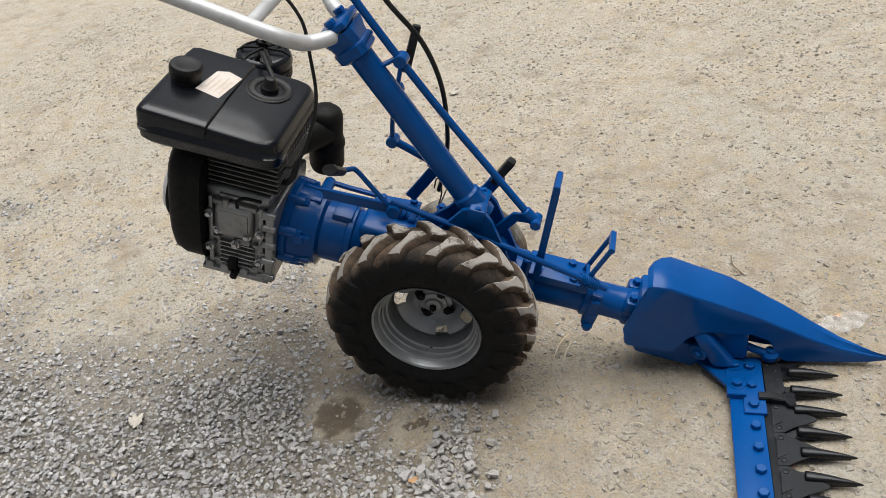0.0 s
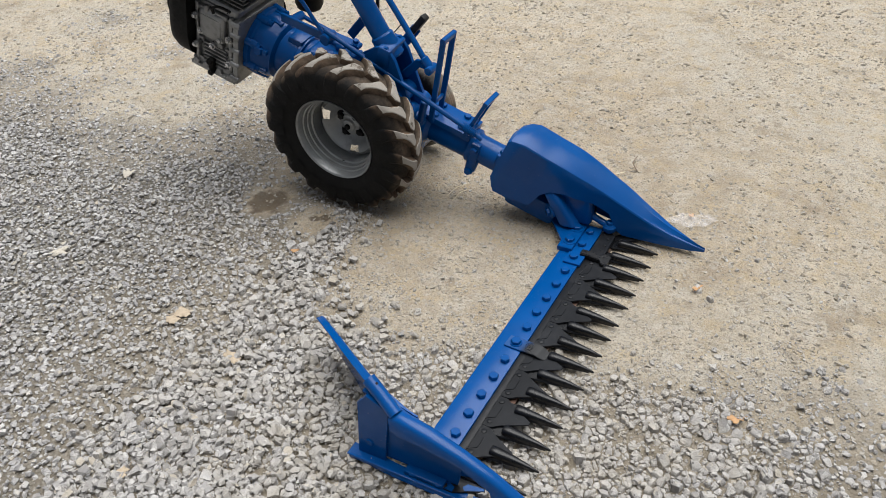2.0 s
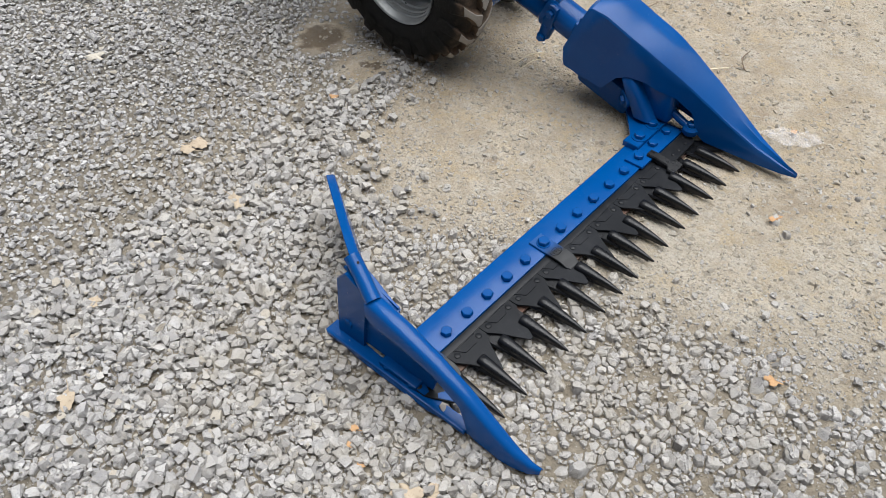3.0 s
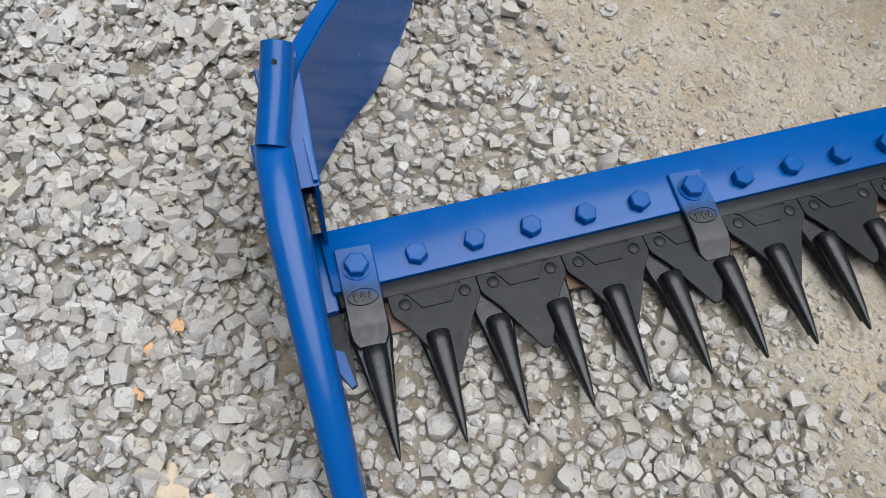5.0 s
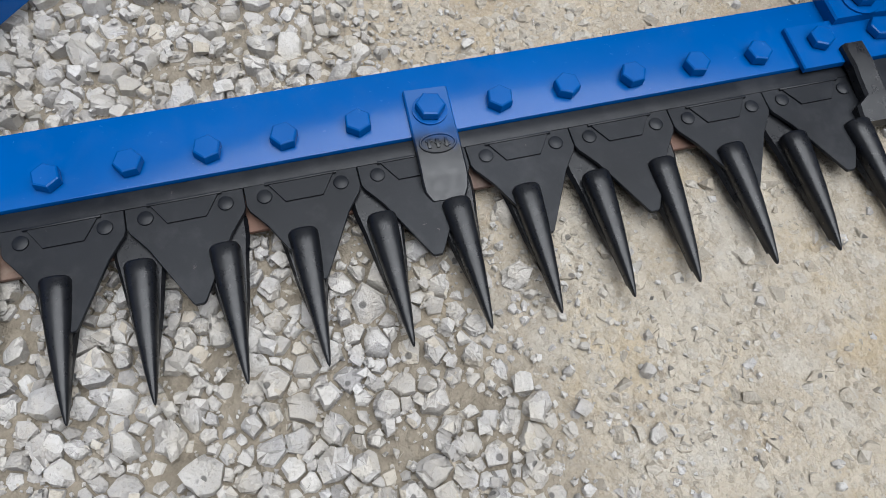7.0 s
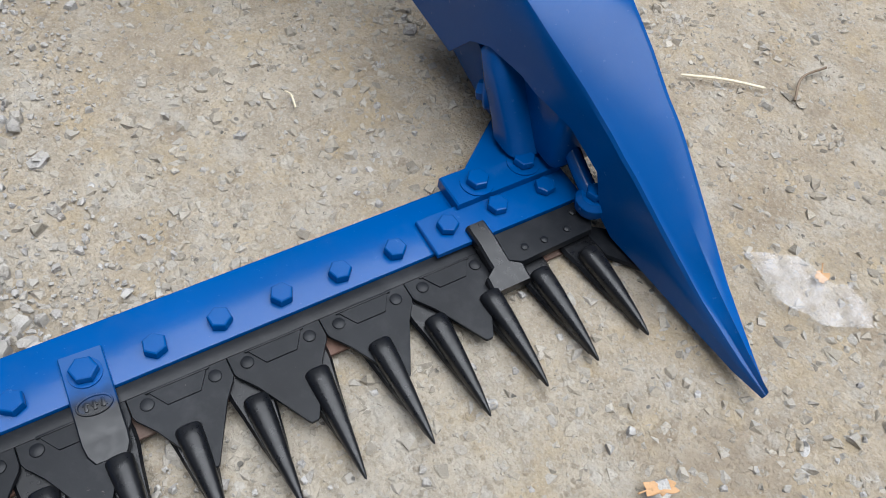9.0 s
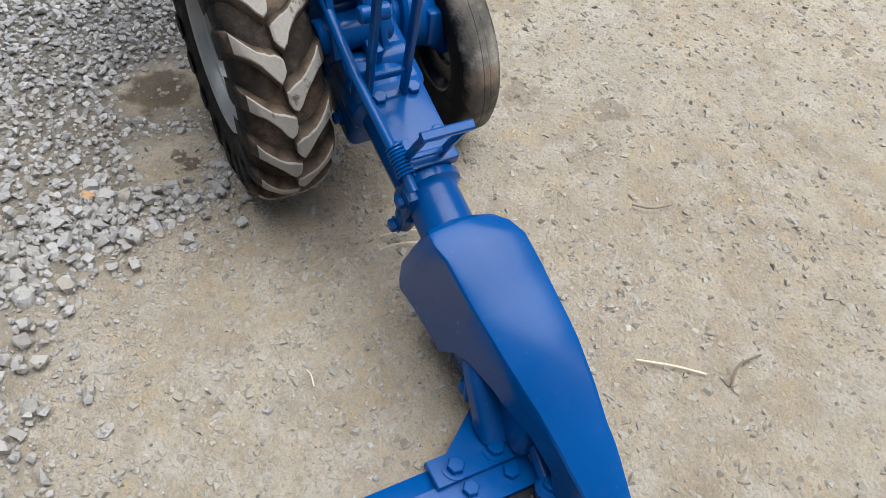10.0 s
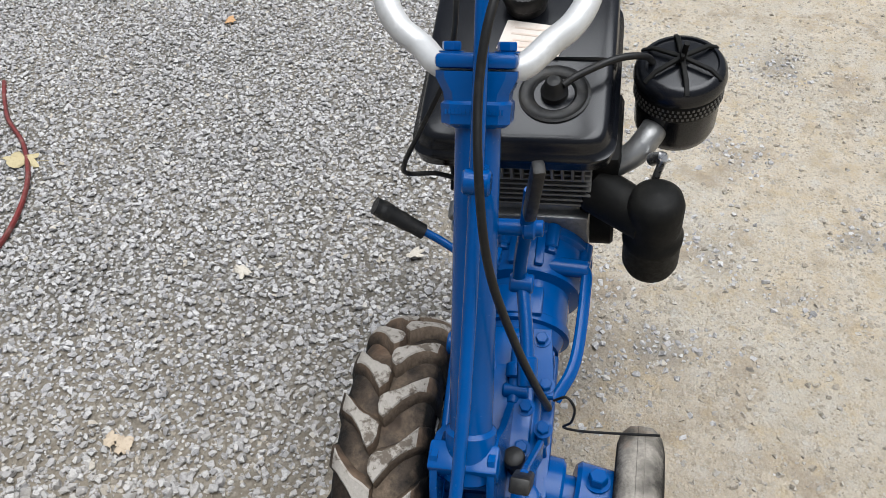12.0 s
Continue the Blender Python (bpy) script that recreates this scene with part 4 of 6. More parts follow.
def outer_divider():
    """Outer shoe: sole on the ground, folded guide tube to the tip, upright post and swath board."""
    bm = shape()
    pipe(bm, [(-0.113, -0.787, 0.181), (-0.085, -0.796, 0.165), (-0.052, -0.808, 0.146)], 0.0122, 18, steps=3)
    top = part("guide_tube", bm, blue, mower, "blue tube end with a pin hole")
    bm = shape()
    rod(bm, (-0.098, -0.7920, 0.176), (-0.0935, -0.7925, 0.1855), 0.0019)
    part("pin_hole", bm, black_matt, top)
    # folded hood from the knee to the tip
    bm = shape()
    rows = [(-0.060, -0.807, 0.1465, 0.0115, 0.030), (-0.044, -0.808, 0.1500, 0.0120, 0.040), (0.01, -0.8115, 0.1415, 0.0120, 0.030), (0.07, -0.8125, 0.120, 0.0105, 0.022), (0.12, -0.8130, 0.097, 0.0098, 0.030), (0.135, -0.8132, 0.088, 0.0096, 0.070), (0.15, -0.8135, 0.078, 0.0094, 0.066),
            (0.19, -0.8140, 0.052, 0.0086, 0.045), (0.212, -0.8125, 0.037, 0.0072, 0.031), (0.235, -0.8090, 0.024, 0.0045, 0.017), (0.248, -0.8030, 0.016, 0.0020, 0.008)]
    loops = []

    def inner(x, z, d):
        # depth of the wall on the knife side
        return z - 0.024 - 0.35 * max(0.0, x - 0.0) if x < 0.09 else max(d * 0.8, z - 0.052)
    for x, y, z, h, d in rows:
        h += 0.002
        t = 0.0025 if h > 0.004 else 0.001
        o = [(y - h, z - d), (y - h, z - 0.006), (y - h * 0.75, z - 0.001), (y - h * 0.3, z + 0.0015), (y + h * 0.3, z + 0.0015), (y + h * 0.75, z - 0.001), (y + h, z - 0.006), (y + h + 0.002, z - inner(x, z, d))]
        i = [(y - h + t, z - d), (y - h + t, z - 0.007), (y - h * 0.7 + t, z - 0.003), (y - h * 0.3, z - 0.0012), (y + h * 0.3, z - 0.0012), (y + h * 0.7 - t, z - 0.003), (y + h - t, z - 0.007), (y + h + 0.002 - t, z - inner(x, z, d))]
        loops.append([Vector((x, a, b)) for a, b in o + i[::-1]])
    ring_loft(bm, loops)
    part("divider_hood", bm, blue, mower, "folded blue guide plate to the tip", None, 50)
    # dark web between the post and the hood
    bm = shape()
    plate(bm, [(-0.088, 0.016), (0.050, 0.016), (0.060, 0.060), (0.040, 0.104), (0.0, 0.120), (-0.050, 0.130), (-0.088, 0.134)], 0.004, Matrix.Translation((0, -0.7980, 0)) @ Matrix.Rotation(radians(90), 4, "X"), 0.0005)
    part("inner_web", bm, blue, mower, "blue inner web of the outer shoe")
    bm = shape()
    plate(bm, [(-0.130, 0.010), (-0.028, 0.018), (-0.028, 0.128), (-0.056, 0.138), (-0.118, 0.158)], 0.0035, Matrix.Translation((0, -0.7815, 0)) @ Matrix.Rotation(radians(90), 4, "X"), 0.0005)
    strip(bm, [(-0.120, -0.786, 0.160), (-0.085, -0.788, 0.150), (-0.052, -0.791, 0.132), (-0.028, -0.792, 0.120)], 0.024, 0.005, (0.4, 0, 1))
    part("side_wall", bm, blue, mower, "blue wall of the outer shoe")
    # sole
    bm = shape()
    plate(bm, [(-0.158, -0.822), (-0.158, -0.796), (-0.06, -0.804), (0.06, -0.805), (0.20, -0.804), (0.245, -0.803), (0.20, -0.812), (0.06, -0.828), (-0.06, -0.828)], 0.006, Matrix.Translation((0, 0, 0.004)), 0.001)
    box(bm, (-0.15, -0.827, 0.008), (0.13, -0.822, 0.017), 0.0015)
    sole = part("shoe_sole", bm, blue, mower, "blue runner plate on the gravel")
    me = bolt_mesh(0.009, 0.0075, 0.012)
    me.materials.append(blue)
    for x, y in ((-0.03, -0.812), (0.02, -0.812)):
        part("bolt", me, blue, sole, "", Matrix.Translation((x, y, 0.010)))
    bm = shape()
    box(bm, (-0.045, -0.818, 0.010), (0.03, -0.786, 0.020), 0.002)
    part("bar_seat", bm, blue, mower, "blue block that holds the bar end")
    # upright post
    bm = shape()
    plate(bm, [(-0.142, 0.008), (-0.088, 0.008), (-0.080, 0.060), (-0.068, 0.142), (-0.108, 0.164), (-0.128, 0.140)], 0.006, Matrix.Translation((0, -0.802, 0)) @ Matrix.Rotation(radians(90), 4, "X"), 0.001)
    post = part("upright_post", bm, blue, mower, "blue upright bracket")
    part("bolt", bolt_mesh(0.008, 0.007, 0.011), blue, post, "", along((-0.115, -0.802, 0.045), (-0.115, -0.82, 0.045)))
    # swath board, a leaf-shaped sheet
    a, b = Vector((-0.106, -0.7755, 0)), Vector((-0.340, -0.628, 0))
    d = (b - a).normalized()
    nrm = Vector((-d.y, d.x, 0)) * -1
    rows = [(-0.034, 0.158, 0.012), (0.0, 0.160, 0.010), (0.05, 0.152, 0.014), (0.11, 0.140, 0.008), (0.17, 0.1265, 0.006), (0.215, 0.115, 0.012), (0.245, 0.1075, 0.024), (0.266, 0.101, 0.045), (0.277, 0.095, 0.070)]

    def spot(s, z, off):
        # upright at the post, leaning towards its free end
        lean = 0.16 * min(1.0, max(0.0, (s - 0.01) / 0.12))
        return a + d * s + Vector((0, 0, z)) + nrm * (lean * (0.15 - z) * 1.0 + off - 0.004)
    bm = shape()
    loops = []
    for s, hi, lo in rows:
        zs = [lo + (hi - lo) * k / 5 for k in range(6)]
        loops.append([spot(s, z, 0.0) for z in zs] + [spot(s, z, 0.005) for z in reversed(zs)])
    ring_loft(bm, loops)
    board = part("swath_board", bm, blue, mower, "leaf-shaped blue swath board")
    bm = shape()
    strip(bm, [spot(s, hi, -0.003) for s, hi, lo in rows], 0.013, 0.004, (0, 0, 1))
    part("edge_fold", bm, blue, board)


bar = cutter_bar()
for i in (1, 7):
    keeper_clip(bar, i)
inner_mount(bar)
inner_divider()
outer_divider()


# ---- wheels ----
def crown(v):
    """Radius of the tyre carcass at v across its width."""
    return 0.1870 - 3.4 * v * v - 420.0 * v ** 4


def drive_wheel():
    """Near wheel: lugged tractor tyre on a silver pressed rim. Local y is the axle, -y outwards."""
    W = Matrix.Translation((-0.592, -0.146, 0.198)) @ pose(0, 0, 0, 3.5, 0, 0)
    turn = Matrix.Rotation(radians(90), 4, "X")
    bm = shape()
    prof = [(0.104, -0.040), (0.116, -0.047), (0.140, -0.052), (0.160, -0.0525), (0.1705, -0.049), (0.177, -0.044), (crown(0.034), -0.034), (crown(0.018), -0.018), (crown(0), 0.0),
            (crown(0.018), 0.018), (crown(0.034), 0.034), (0.177, 0.044), (0.1705, 0.049), (0.160, 0.0525), (0.140, 0.052), (0.116, 0.047), (0.104, 0.040)]
    lathe(bm, prof, turn, 72, False)
    mud = rubber("muddy_tyre_rubber", 0.190, 0.172, (0.06, 0.042, 0.029), (0.23, 0.175, 0.125), 0.92)
    wheel = part("drive_wheel", bm, mud, mower, "muddy lugged tractor tyre on silver rim", W)
    # lugs: a thick rounded knob near the middle and an arm that trails out to the shoulder
    dusty = dusty_rubber()
    n = 18
    variants = []
    for s in (-1, 1):
        for seed in range(3):
            rng = random.Random(40 + seed)
            bm = shape()
            path = [(-0.0025, 0.001, 0.0067, 0.002), (0.0005, 0.0025, 0.0122, 0.0), (0.006, 0.003, 0.0152, 0.0), (0.0115, -0.0005, 0.0137, 0.0), (0.0165, -0.006, 0.0104, 0.0), (0.023, -0.013, 0.0085, 0.0), (0.031, -0.0205, 0.0083, 0.0005),
                    (0.039, -0.028, 0.0092, 0.0015), (0.0455, -0.034, 0.0110, 0.0045), (0.051, -0.037, 0.0122, 0.0125), (0.0545, -0.038, 0.0128, 0.024), (0.0552, -0.038, 0.0110, 0.036)]
            rings = []
            for v, a, h, drop in path:
                h *= rng.uniform(0.92, 1.1)
                a += rng.uniform(-0.001, 0.001)
                c = crown(min(abs(v), 0.045))
                top, low = c + 0.0165 - drop, c - 0.004 - drop * 1.1
                ring = []
                for q, r in ((-h - 0.0085, low), (h + 0.0085, low), (h + 0.003, low + (top - low) * 0.55), (h, top - 0.0018), (h - 0.0022, top), (-h + 0.0022, top), (-h, top - 0.0018), (-h - 0.003, low + (top - low) * 0.55)):
                    ang = (a + q) / 0.195
                    ring.append(Vector((r * math.sin(ang), s * v, r * math.cos(ang))))
                rings.append(ring)
            ring_loft(bm, rings)
            me = finish("tread_lug", bm, 32)
            me.materials.append(mud)
            me.materials.append(dusty)
            for f in me.polygons:
                c = f.center
                if math.hypot(c.x, c.z) > crown(min(abs(c.y), 0.045)) + 0.0112 and abs(c.y) < 0.047:
                    f.material_index = 1
            variants.append(me)
    for k in range(n):
        for i in (0, 1):
            part("tread_lug", variants[3 * i + (k * 5 + i) % 3], dusty, wheel, "", pose(0, 0, 0, 0, 1.8 + 10.4 * i + 360.0 * k / n + random.uniform(-0.5, 0.5), 0))
    # rim: stepped barrel
    bm = shape()
    barrel = [(0.1010, 0.042), (0.1045, 0.0445), (0.1055, 0.0425), (0.0995, 0.038), (0.0975, 0.029), (0.0945, 0.0275), (0.0930, 0.018), (0.0900, 0.0165), (0.0885, 0.007), (0.0860, 0.005), (0.0850, -0.010), (0.0850, -0.034), (0.1010, -0.043),
              (0.1055, -0.0455), (0.1045, -0.0475), (0.0990, -0.046), (0.0825, -0.036), (0.0825, -0.012), (0.0835, 0.004), (0.0870, 0.0065), (0.0885, 0.0155), (0.0915, 0.0172), (0.0930, 0.0265), (0.0960, 0.0285), (0.0985, 0.0370), (0.1010, 0.042)]
    lathe(bm, barrel, turn, 64, False)
    rim = part("rim", bm, silver, wheel, "silver-painted stepped steel rim", None, 30)
    # dished centre with four long slots, built as a ring grid with holes
    bm = shape()
    seg = 64
    radii = [(0.030, -0.012), (0.040, -0.010), (0.048, -0.002), (0.055, 0.008), (0.071, 0.017), (0.0780, 0.012), (0.0840, 0.004)]
    grid = [[[bm.verts.new(turn @ Vector((r * math.cos(a), r * math.sin(a), h - t))) for a in (2 * math.pi * k / seg for k in range(seg))] for r, h in radii] for t in (0.0, 0.003)]

    def slot(i, k):
        return i in (3, 4) and (k + 5) % 16 < 9 and k // 16 in (1, 3)
    for i in range(len(radii) - 1):
        for k in range(seg):
            j = (k + 1) % seg
            if slot(i, k):
                for a, b, hole in (((i, k), (i, j), slot(i - 1, k)), ((i + 1, j), (i + 1, k), slot(i + 1, k)), ((i, k), (i + 1, k), slot(i, (k - 1) % seg)), ((i, j), (i + 1, j), slot(i, j))):
                    if not hole:
                        f = bm.faces.new((grid[0][a[0]][a[1]], grid[0][b[0]][b[1]], grid[1][b[0]][b[1]], grid[1][a[0]][a[1]]))
                continue
            bm.faces.new((grid[0][i][k], grid[0][i][j], grid[0][i + 1][j], grid[0][i + 1][k]))
            bm.faces.new((grid[1][i][k], grid[1][i + 1][k], grid[1][i + 1][j], grid[1][i][j]))
    deep = Matrix.Translation((0, 0.034, 0))
    part("wheel_disc", bm, silver, wheel, "dished silver disc with slots", deep @ pose(0, 0, 0, 0, 5, 0))
    bm = shape()
    lathe(bm, [(0.0, 0.0), (0.034, 0.0), (0.034, 0.010), (0.026, 0.012), (0.0245, 0.016), (0.0175, 0.019), (0.015, 0.024), (0.009, 0.026), (0.0, 0.026)], deep @ turn @ Matrix.Translation((0, 0, -0.013)), 28, False)
    hub = part("wheel_hub", bm, silver, wheel, "grey hub with centre bolt")
    bm = shape()
    hexagon(bm, 0.0088, 0.010, None, 0.0135)
    nut = finish("wheel_nut", bm, 25)
    nut.materials.append(black_matt)
    for k in range(4):
        a = radians(45 + 90 * k + 8)
        part("wheel_nut", nut, black_matt, wheel, "", deep @ turn @ Matrix.Translation((0.0295 * math.cos(a), 0.0295 * math.sin(a), -0.004)))
    part("wheel_nut", nut, silver, wheel, "", deep @ turn @ Matrix.Translation((0, 0, 0.011)) @ Matrix.Scale(0.8, 4))
    bm = shape()
    rod(bm, (-0.012, 0.012, -0.088), (-0.012, -0.006, -0.0865), 0.005, 0.004, 10, 0.001)
    part("valve", bm, grip_black, wheel, "rubber valve stem")


def far_wheel():
    """Far wheel: smaller worn tyre with a round, ribbed tread; it leans in at the top."""
    W = Matrix.Translation((-0.589, 0.150, 0.138)) @ pose(0, 0, 0, 5.0, 0, -1.5)
    turn = Matrix.Rotation(radians(90), 4, "X")
    bm = shape()
    lathe(bm, [(0.066, -0.020), (0.076, -0.026), (0.096, -0.030), (0.112, -0.030), (0.124, -0.0265), (0.1315, -0.020), (0.1325, -0.0185), (0.1362, -0.0145), (0.1373, -0.0060), (0.1368, -0.0052), (0.1368, -0.0044), (0.1377, -0.0036), (0.1379, 0.0036), (0.1370, 0.0044), (0.1370, 0.0052), (0.1373, 0.0060),
               (0.1362, 0.0145), (0.1325, 0.0185), (0.1315, 0.020), (0.124, 0.0265), (0.112, 0.030), (0.096, 0.030), (0.076, 0.026), (0.066, 0.020)], turn, 72, False)
    wheel = part("plain_wheel", bm, rubber("worn_dusty_tyre_rubber", 0.132, 0.118, (0.17, 0.155, 0.132), (0.42, 0.385, 0.33), 0.95), mower, "narrow dusty tyre with worn smooth tread", W)
    bm = shape()
    lathe(bm, [(0.0665, 0.021), (0.070, 0.023), (0.065, 0.016), (0.060, 0.008), (0.036, 0.004), (0.028, -0.006), (0.0, -0.006)], turn, 40, False)
    lathe(bm, [(0.0665, -0.021), (0.070, -0.023), (0.065, -0.016), (0.060, 0.004), (0.036, 0.0), (0.0, -0.010)], turn, 40, False)
    part("rim", bm, black_satin, wheel, "dark steel rim")


drive_wheel()
far_wheel()


# ---- transmission and frame ----
def transmission():
    F = PITCH_FRAME
    V = -0.014
    # bell housing behind the engine
    bm = shape()
    ax = lambda u, w=0.036: F @ Matrix.Translation((u, V, w)) @ Matrix.Rotation(radians(90), 4, "Y")
    lathe(bm, [(0.050, 0.0), (0.086, 0.0), (0.088, 0.004), (0.088, 0.014), (0.082, 0.018), (0.080, 0.052), (0.075, 0.062), (0.075, 0.070), (0.060, 0.075), (0.060, 0.078)], ax(-0.325), 40)
    bell = part("bell_housing", bm, blue, mower, "cast blue clutch housing")
    for k in range(8):
        a = radians(45 * k + 20)
        y, z = V + 0.082 * math.cos(a), 0.036 + 0.082 * math.sin(a)
        bm = shape()
        rod(bm, F @ Vector((-0.324, y, z)), F @ Vector((-0.289, y, z)), 0.0115, 0.009, 12, 0.002)
        part("bolt_boss", bm, blue, bell)
    for a in (75, 100, 160, 200):
        y, z = V + 0.078 * math.cos(radians(a)), 0.036 + 0.078 * math.sin(radians(a))
        bm = shape()
        box(bm, (-0.314, -0.006, -0.004), (-0.262, 0.006, 0.006), 0.002, F @ Matrix.Translation((0, y, z)) @ pose(0, 0, 0, a - 90, 0, 0))
        part("rib", bm, blue, bell)
    me = bolt_mesh(0.0078, 0.0075, 0.0)
    me.materials.append(blue)
    for k in range(8):
        a = radians(45 * k + 20)
        part("bolt", me, blue, bell, "", F @ Matrix.Translation((-0.289, V + 0.082 * math.cos(a), 0.036 + 0.082 * math.sin(a))) @ Matrix.Rotation(radians(90), 4, "Y"))
    part("plug", bolt_mesh(0.012, 0.010, 0.016), blue, bell, "", along(F @ Vector((-0.285, -0.088, 0.060)), F @ Vector((-0.285, -0.13, 0.070))))
    # clutch cylinder
    bm = shape()
    lathe(bm, [(0.058, 0.0), (0.061, 0.002), (0.061, 0.052), (0.065, 0.055), (0.065, 0.066), (0.058, 0.068), (0.052, 0.085)], ax(-0.256), 36)
    box(bm, (-0.235, V - 0.030, 0.085), (-0.195, V + 0.030, 0.104), 0.003, F)
    part("clutch_cylinder", bm, blue, mower, "smooth blue cylinder between housing and gearbox")
    # gearbox
    bm = shape()
    box(bm, (-0.180, V - 0.040, -0.030), (0.050, V + 0.040, 0.098), 0.012, F, 3)
    box(bm, (0.030, V - 0.046, -0.040), (0.165, V + 0.050, 0.080), 0.014, F, 3)
    box(bm, (-0.165, V - 0.054, 0.030), (0.045, V + 0.054, 0.046), 0.004, F)
    box(bm, (-0.120, V - 0.036, 0.094), (-0.010, V + 0.032, 0.110), 0.004, F)
    lathe(bm, [(0.060, 0), (0.064, 0.004), (0.064, 0.014), (0.050, 0.018)], F @ Matrix.Translation((0.0, V - 0.045, 0.0)) @ Matrix.Rotation(radians(90), 4, "X"), 32)
    lathe(bm, [(0.046, -0.012), (0.048, 0.0), (0.048, 0.030), (0.040, 0.040)], ax(0.135, 0.040), 28)
    gear = part("gearbox", bm, blue, mower, "ribbed blue gearbox casting")
    for u in (-0.15, -0.09, -0.03, 0.03):
        bm = shape()
        box(bm, (u - 0.004, V - 0.050, -0.026), (u + 0.004, V + 0.050, 0.084), 0.002, F)
        part("rib", bm, blue, gear)
    me = bolt_mesh(0.0078, 0.0075, 0.011)
    me.materials.append(blue)
    for u in (-0.115, -0.065, -0.015):
        for v in (V - 0.028, V + 0.024):
            part("bolt", me, blue, gear, "", F @ Matrix.Translation((u, v, 0.110)) @ Matrix.Rotation(u * 30, 4, "Z"))
    for u, w in ((-0.14, 0.041), (-0.075, 0.041), (0.012, 0.041), (0.07, 0.060), (0.13, -0.01)):
        part("bolt", me, blue, gear, "", F @ Matrix.Translation((u, V - 0.054 if u < 0.04 else V - 0.047, w)) @ Matrix.Rotation(radians(90), 4, "X"))
    # column seat: two gusset cheeks with a bridge
    bm = shape()
    for v in (-0.072, -0.012):
        plate(bm, [(-0.085, 0.095), (0.105, 0.070), (0.125, 0.110), (0.066, 0.205), (0.040, 0.228), (0.010, 0.215), (-0.02, 0.165)], 0.008, F @ Matrix.Translation((0, v + 0.008, 0)) @ Matrix.Rotation(radians(90), 4, "X"), 0.001)
    box(bm, (0.020, -0.075, 0.180), (0.052, -0.001, 0.224), 0.004, F)
    rod(bm, F @ Vector((0.088, -0.082, 0.108)), F @ Vector((0.088, 0.010, 0.108)), 0.022, None, 20, 0.003)
    rod(bm, F @ Vector((0.118, -0.060, 0.075)), F @ Vector((0.118, 0.025, 0.075)), 0.018, None, 18, 0.003)
    box(bm, (-0.10, -0.074, 0.088), (0.04, -0.004, 0.108), 0.004, F)
    part("column_seat", bm, blue, mower, "welded blue gussets that carry the column")
    bm = shape()
    rod(bm, F @ Vector((-0.040, 0.030, 0.070)), F @ Vector((-0.036, 0.034, 0.122)), 0.010, 0.008, 14, 0.002)
    tower = part("shift_tower", bm, blue, mower, "blue shift lugs on the gearbox")
    for u, v, w in ((-0.152, 0.022, 0.118), (-0.092, 0.032, 0.118), (-0.036, 0.034, 0.122), (0.018, 0.017, 0.112)):
        part("bolt", me, blue, tower, "", F @ Matrix.Translation((u, v, w)) @ Matrix.Rotation(u * 40, 4, "Z"))
    bm = shape()
    plate(bm, [(-0.168, 0.010), (-0.130, 0.010), (-0.078, 0.022), (-0.078, 0.042), (-0.110, 0.040), (-0.168, 0.032)], 0.010, F @ Matrix.Translation((0, 0, 0.108)), 0.002)
    part("selector_bracket", bm, blue, tower)
    bm = shape()
    rod(bm, F @ Vector((-0.150, -0.006, 0.126)), F @ Vector((-0.070, -0.007, 0.106)), 0.0075, 0.0075, 14, 0.002)
    rod(bm, F @ Vector((-0.118, -0.006, 0.118)), F @ Vector((-0.100, -0.006, 0.1135)), 0.0125, 0.0125, 14, 0.002)
    rod(bm, F @ Vector((-0.085, -0.020, 0.110)), F @ Vector((-0.085, 0.012, 0.110)), 0.009, 0.009, 14, 0.002)
    part("selector_shaft", bm, blue, tower)
    bm = shape()
    box(bm, (0.098, -0.030, 0.080), (0.130, -0.012, 0.112), 0.003, F)
    part("lug", bm, blue, tower)
    bm = shape()
    rod(bm, F @ Vector((0.150, -0.052, 0.066)), F @ Vector((0.150, -0.052, 0.125)), 0.009, 0.009, 12, 0.002)
    part("lug", bm, blue, tower)
    bm = shape()
    rod(bm, F @ Vector((0.046, 0.022, 0.06)), F @ Vector((0.046, 0.022, 0.124)), 0.014, 0.012, 14, 0.003)
    part("lug", bm, blue, tower)
    # round black breather cap beside the column seat
    bm = shape()
    lathe(bm, [(0.0085, -0.040), (0.0085, -0.006), (0.0125, -0.004), (0.0130, 0.004), (0.0115, 0.010), (0.0085, 0.0115), (0.0, 0.012)], F @ Matrix.Translation((0.007, 0.006, 0.138)), 20, False)
    part("breather_cap", bm, grip_black, tower, "round black breather cap")
    # filler plug
    bm = shape()
    lathe(bm, [(0.016, 0), (0.016, 0.012), (0.012, 0.015), (0.0, 0.015)], F @ Matrix.Translation((0.046, 0.022, 0.122)), 18, False)
    part("filler_plug", bm, blue, mower, "painted blue filler plug")
    # axle housings
    bm = shape()
    rod(bm, (-0.590, 0.020, 0.204), (-0.589, 0.050, 0.202), 0.046, 0.045, 28, 0.004)
    rod(bm, (-0.589, 0.048, 0.202), (-0.588, 0.066, 0.200), 0.027, 0.027, 24)
    rod(bm, (-0.589, 0.062, 0.200), (-0.587, 0.112, 0.194), 0.047, 0.045, 28, 0.005)
    rod(bm, (-0.587, 0.110, 0.194), (-0.587, 0.124, 0.192), 0.034, 0.030, 24, 0.003)
    rod(bm, (-0.588, 0.120, 0.165), (-0.588, 0.152, 0.140), 0.024, 0.022, 16)
    box(bm, (-0.568, 0.094, 0.175), (-0.538, 0.120, 0.225), 0.004)
    axle = part("axle_housing", bm, blue, mower, "blue axle hub on the plain wheel side")
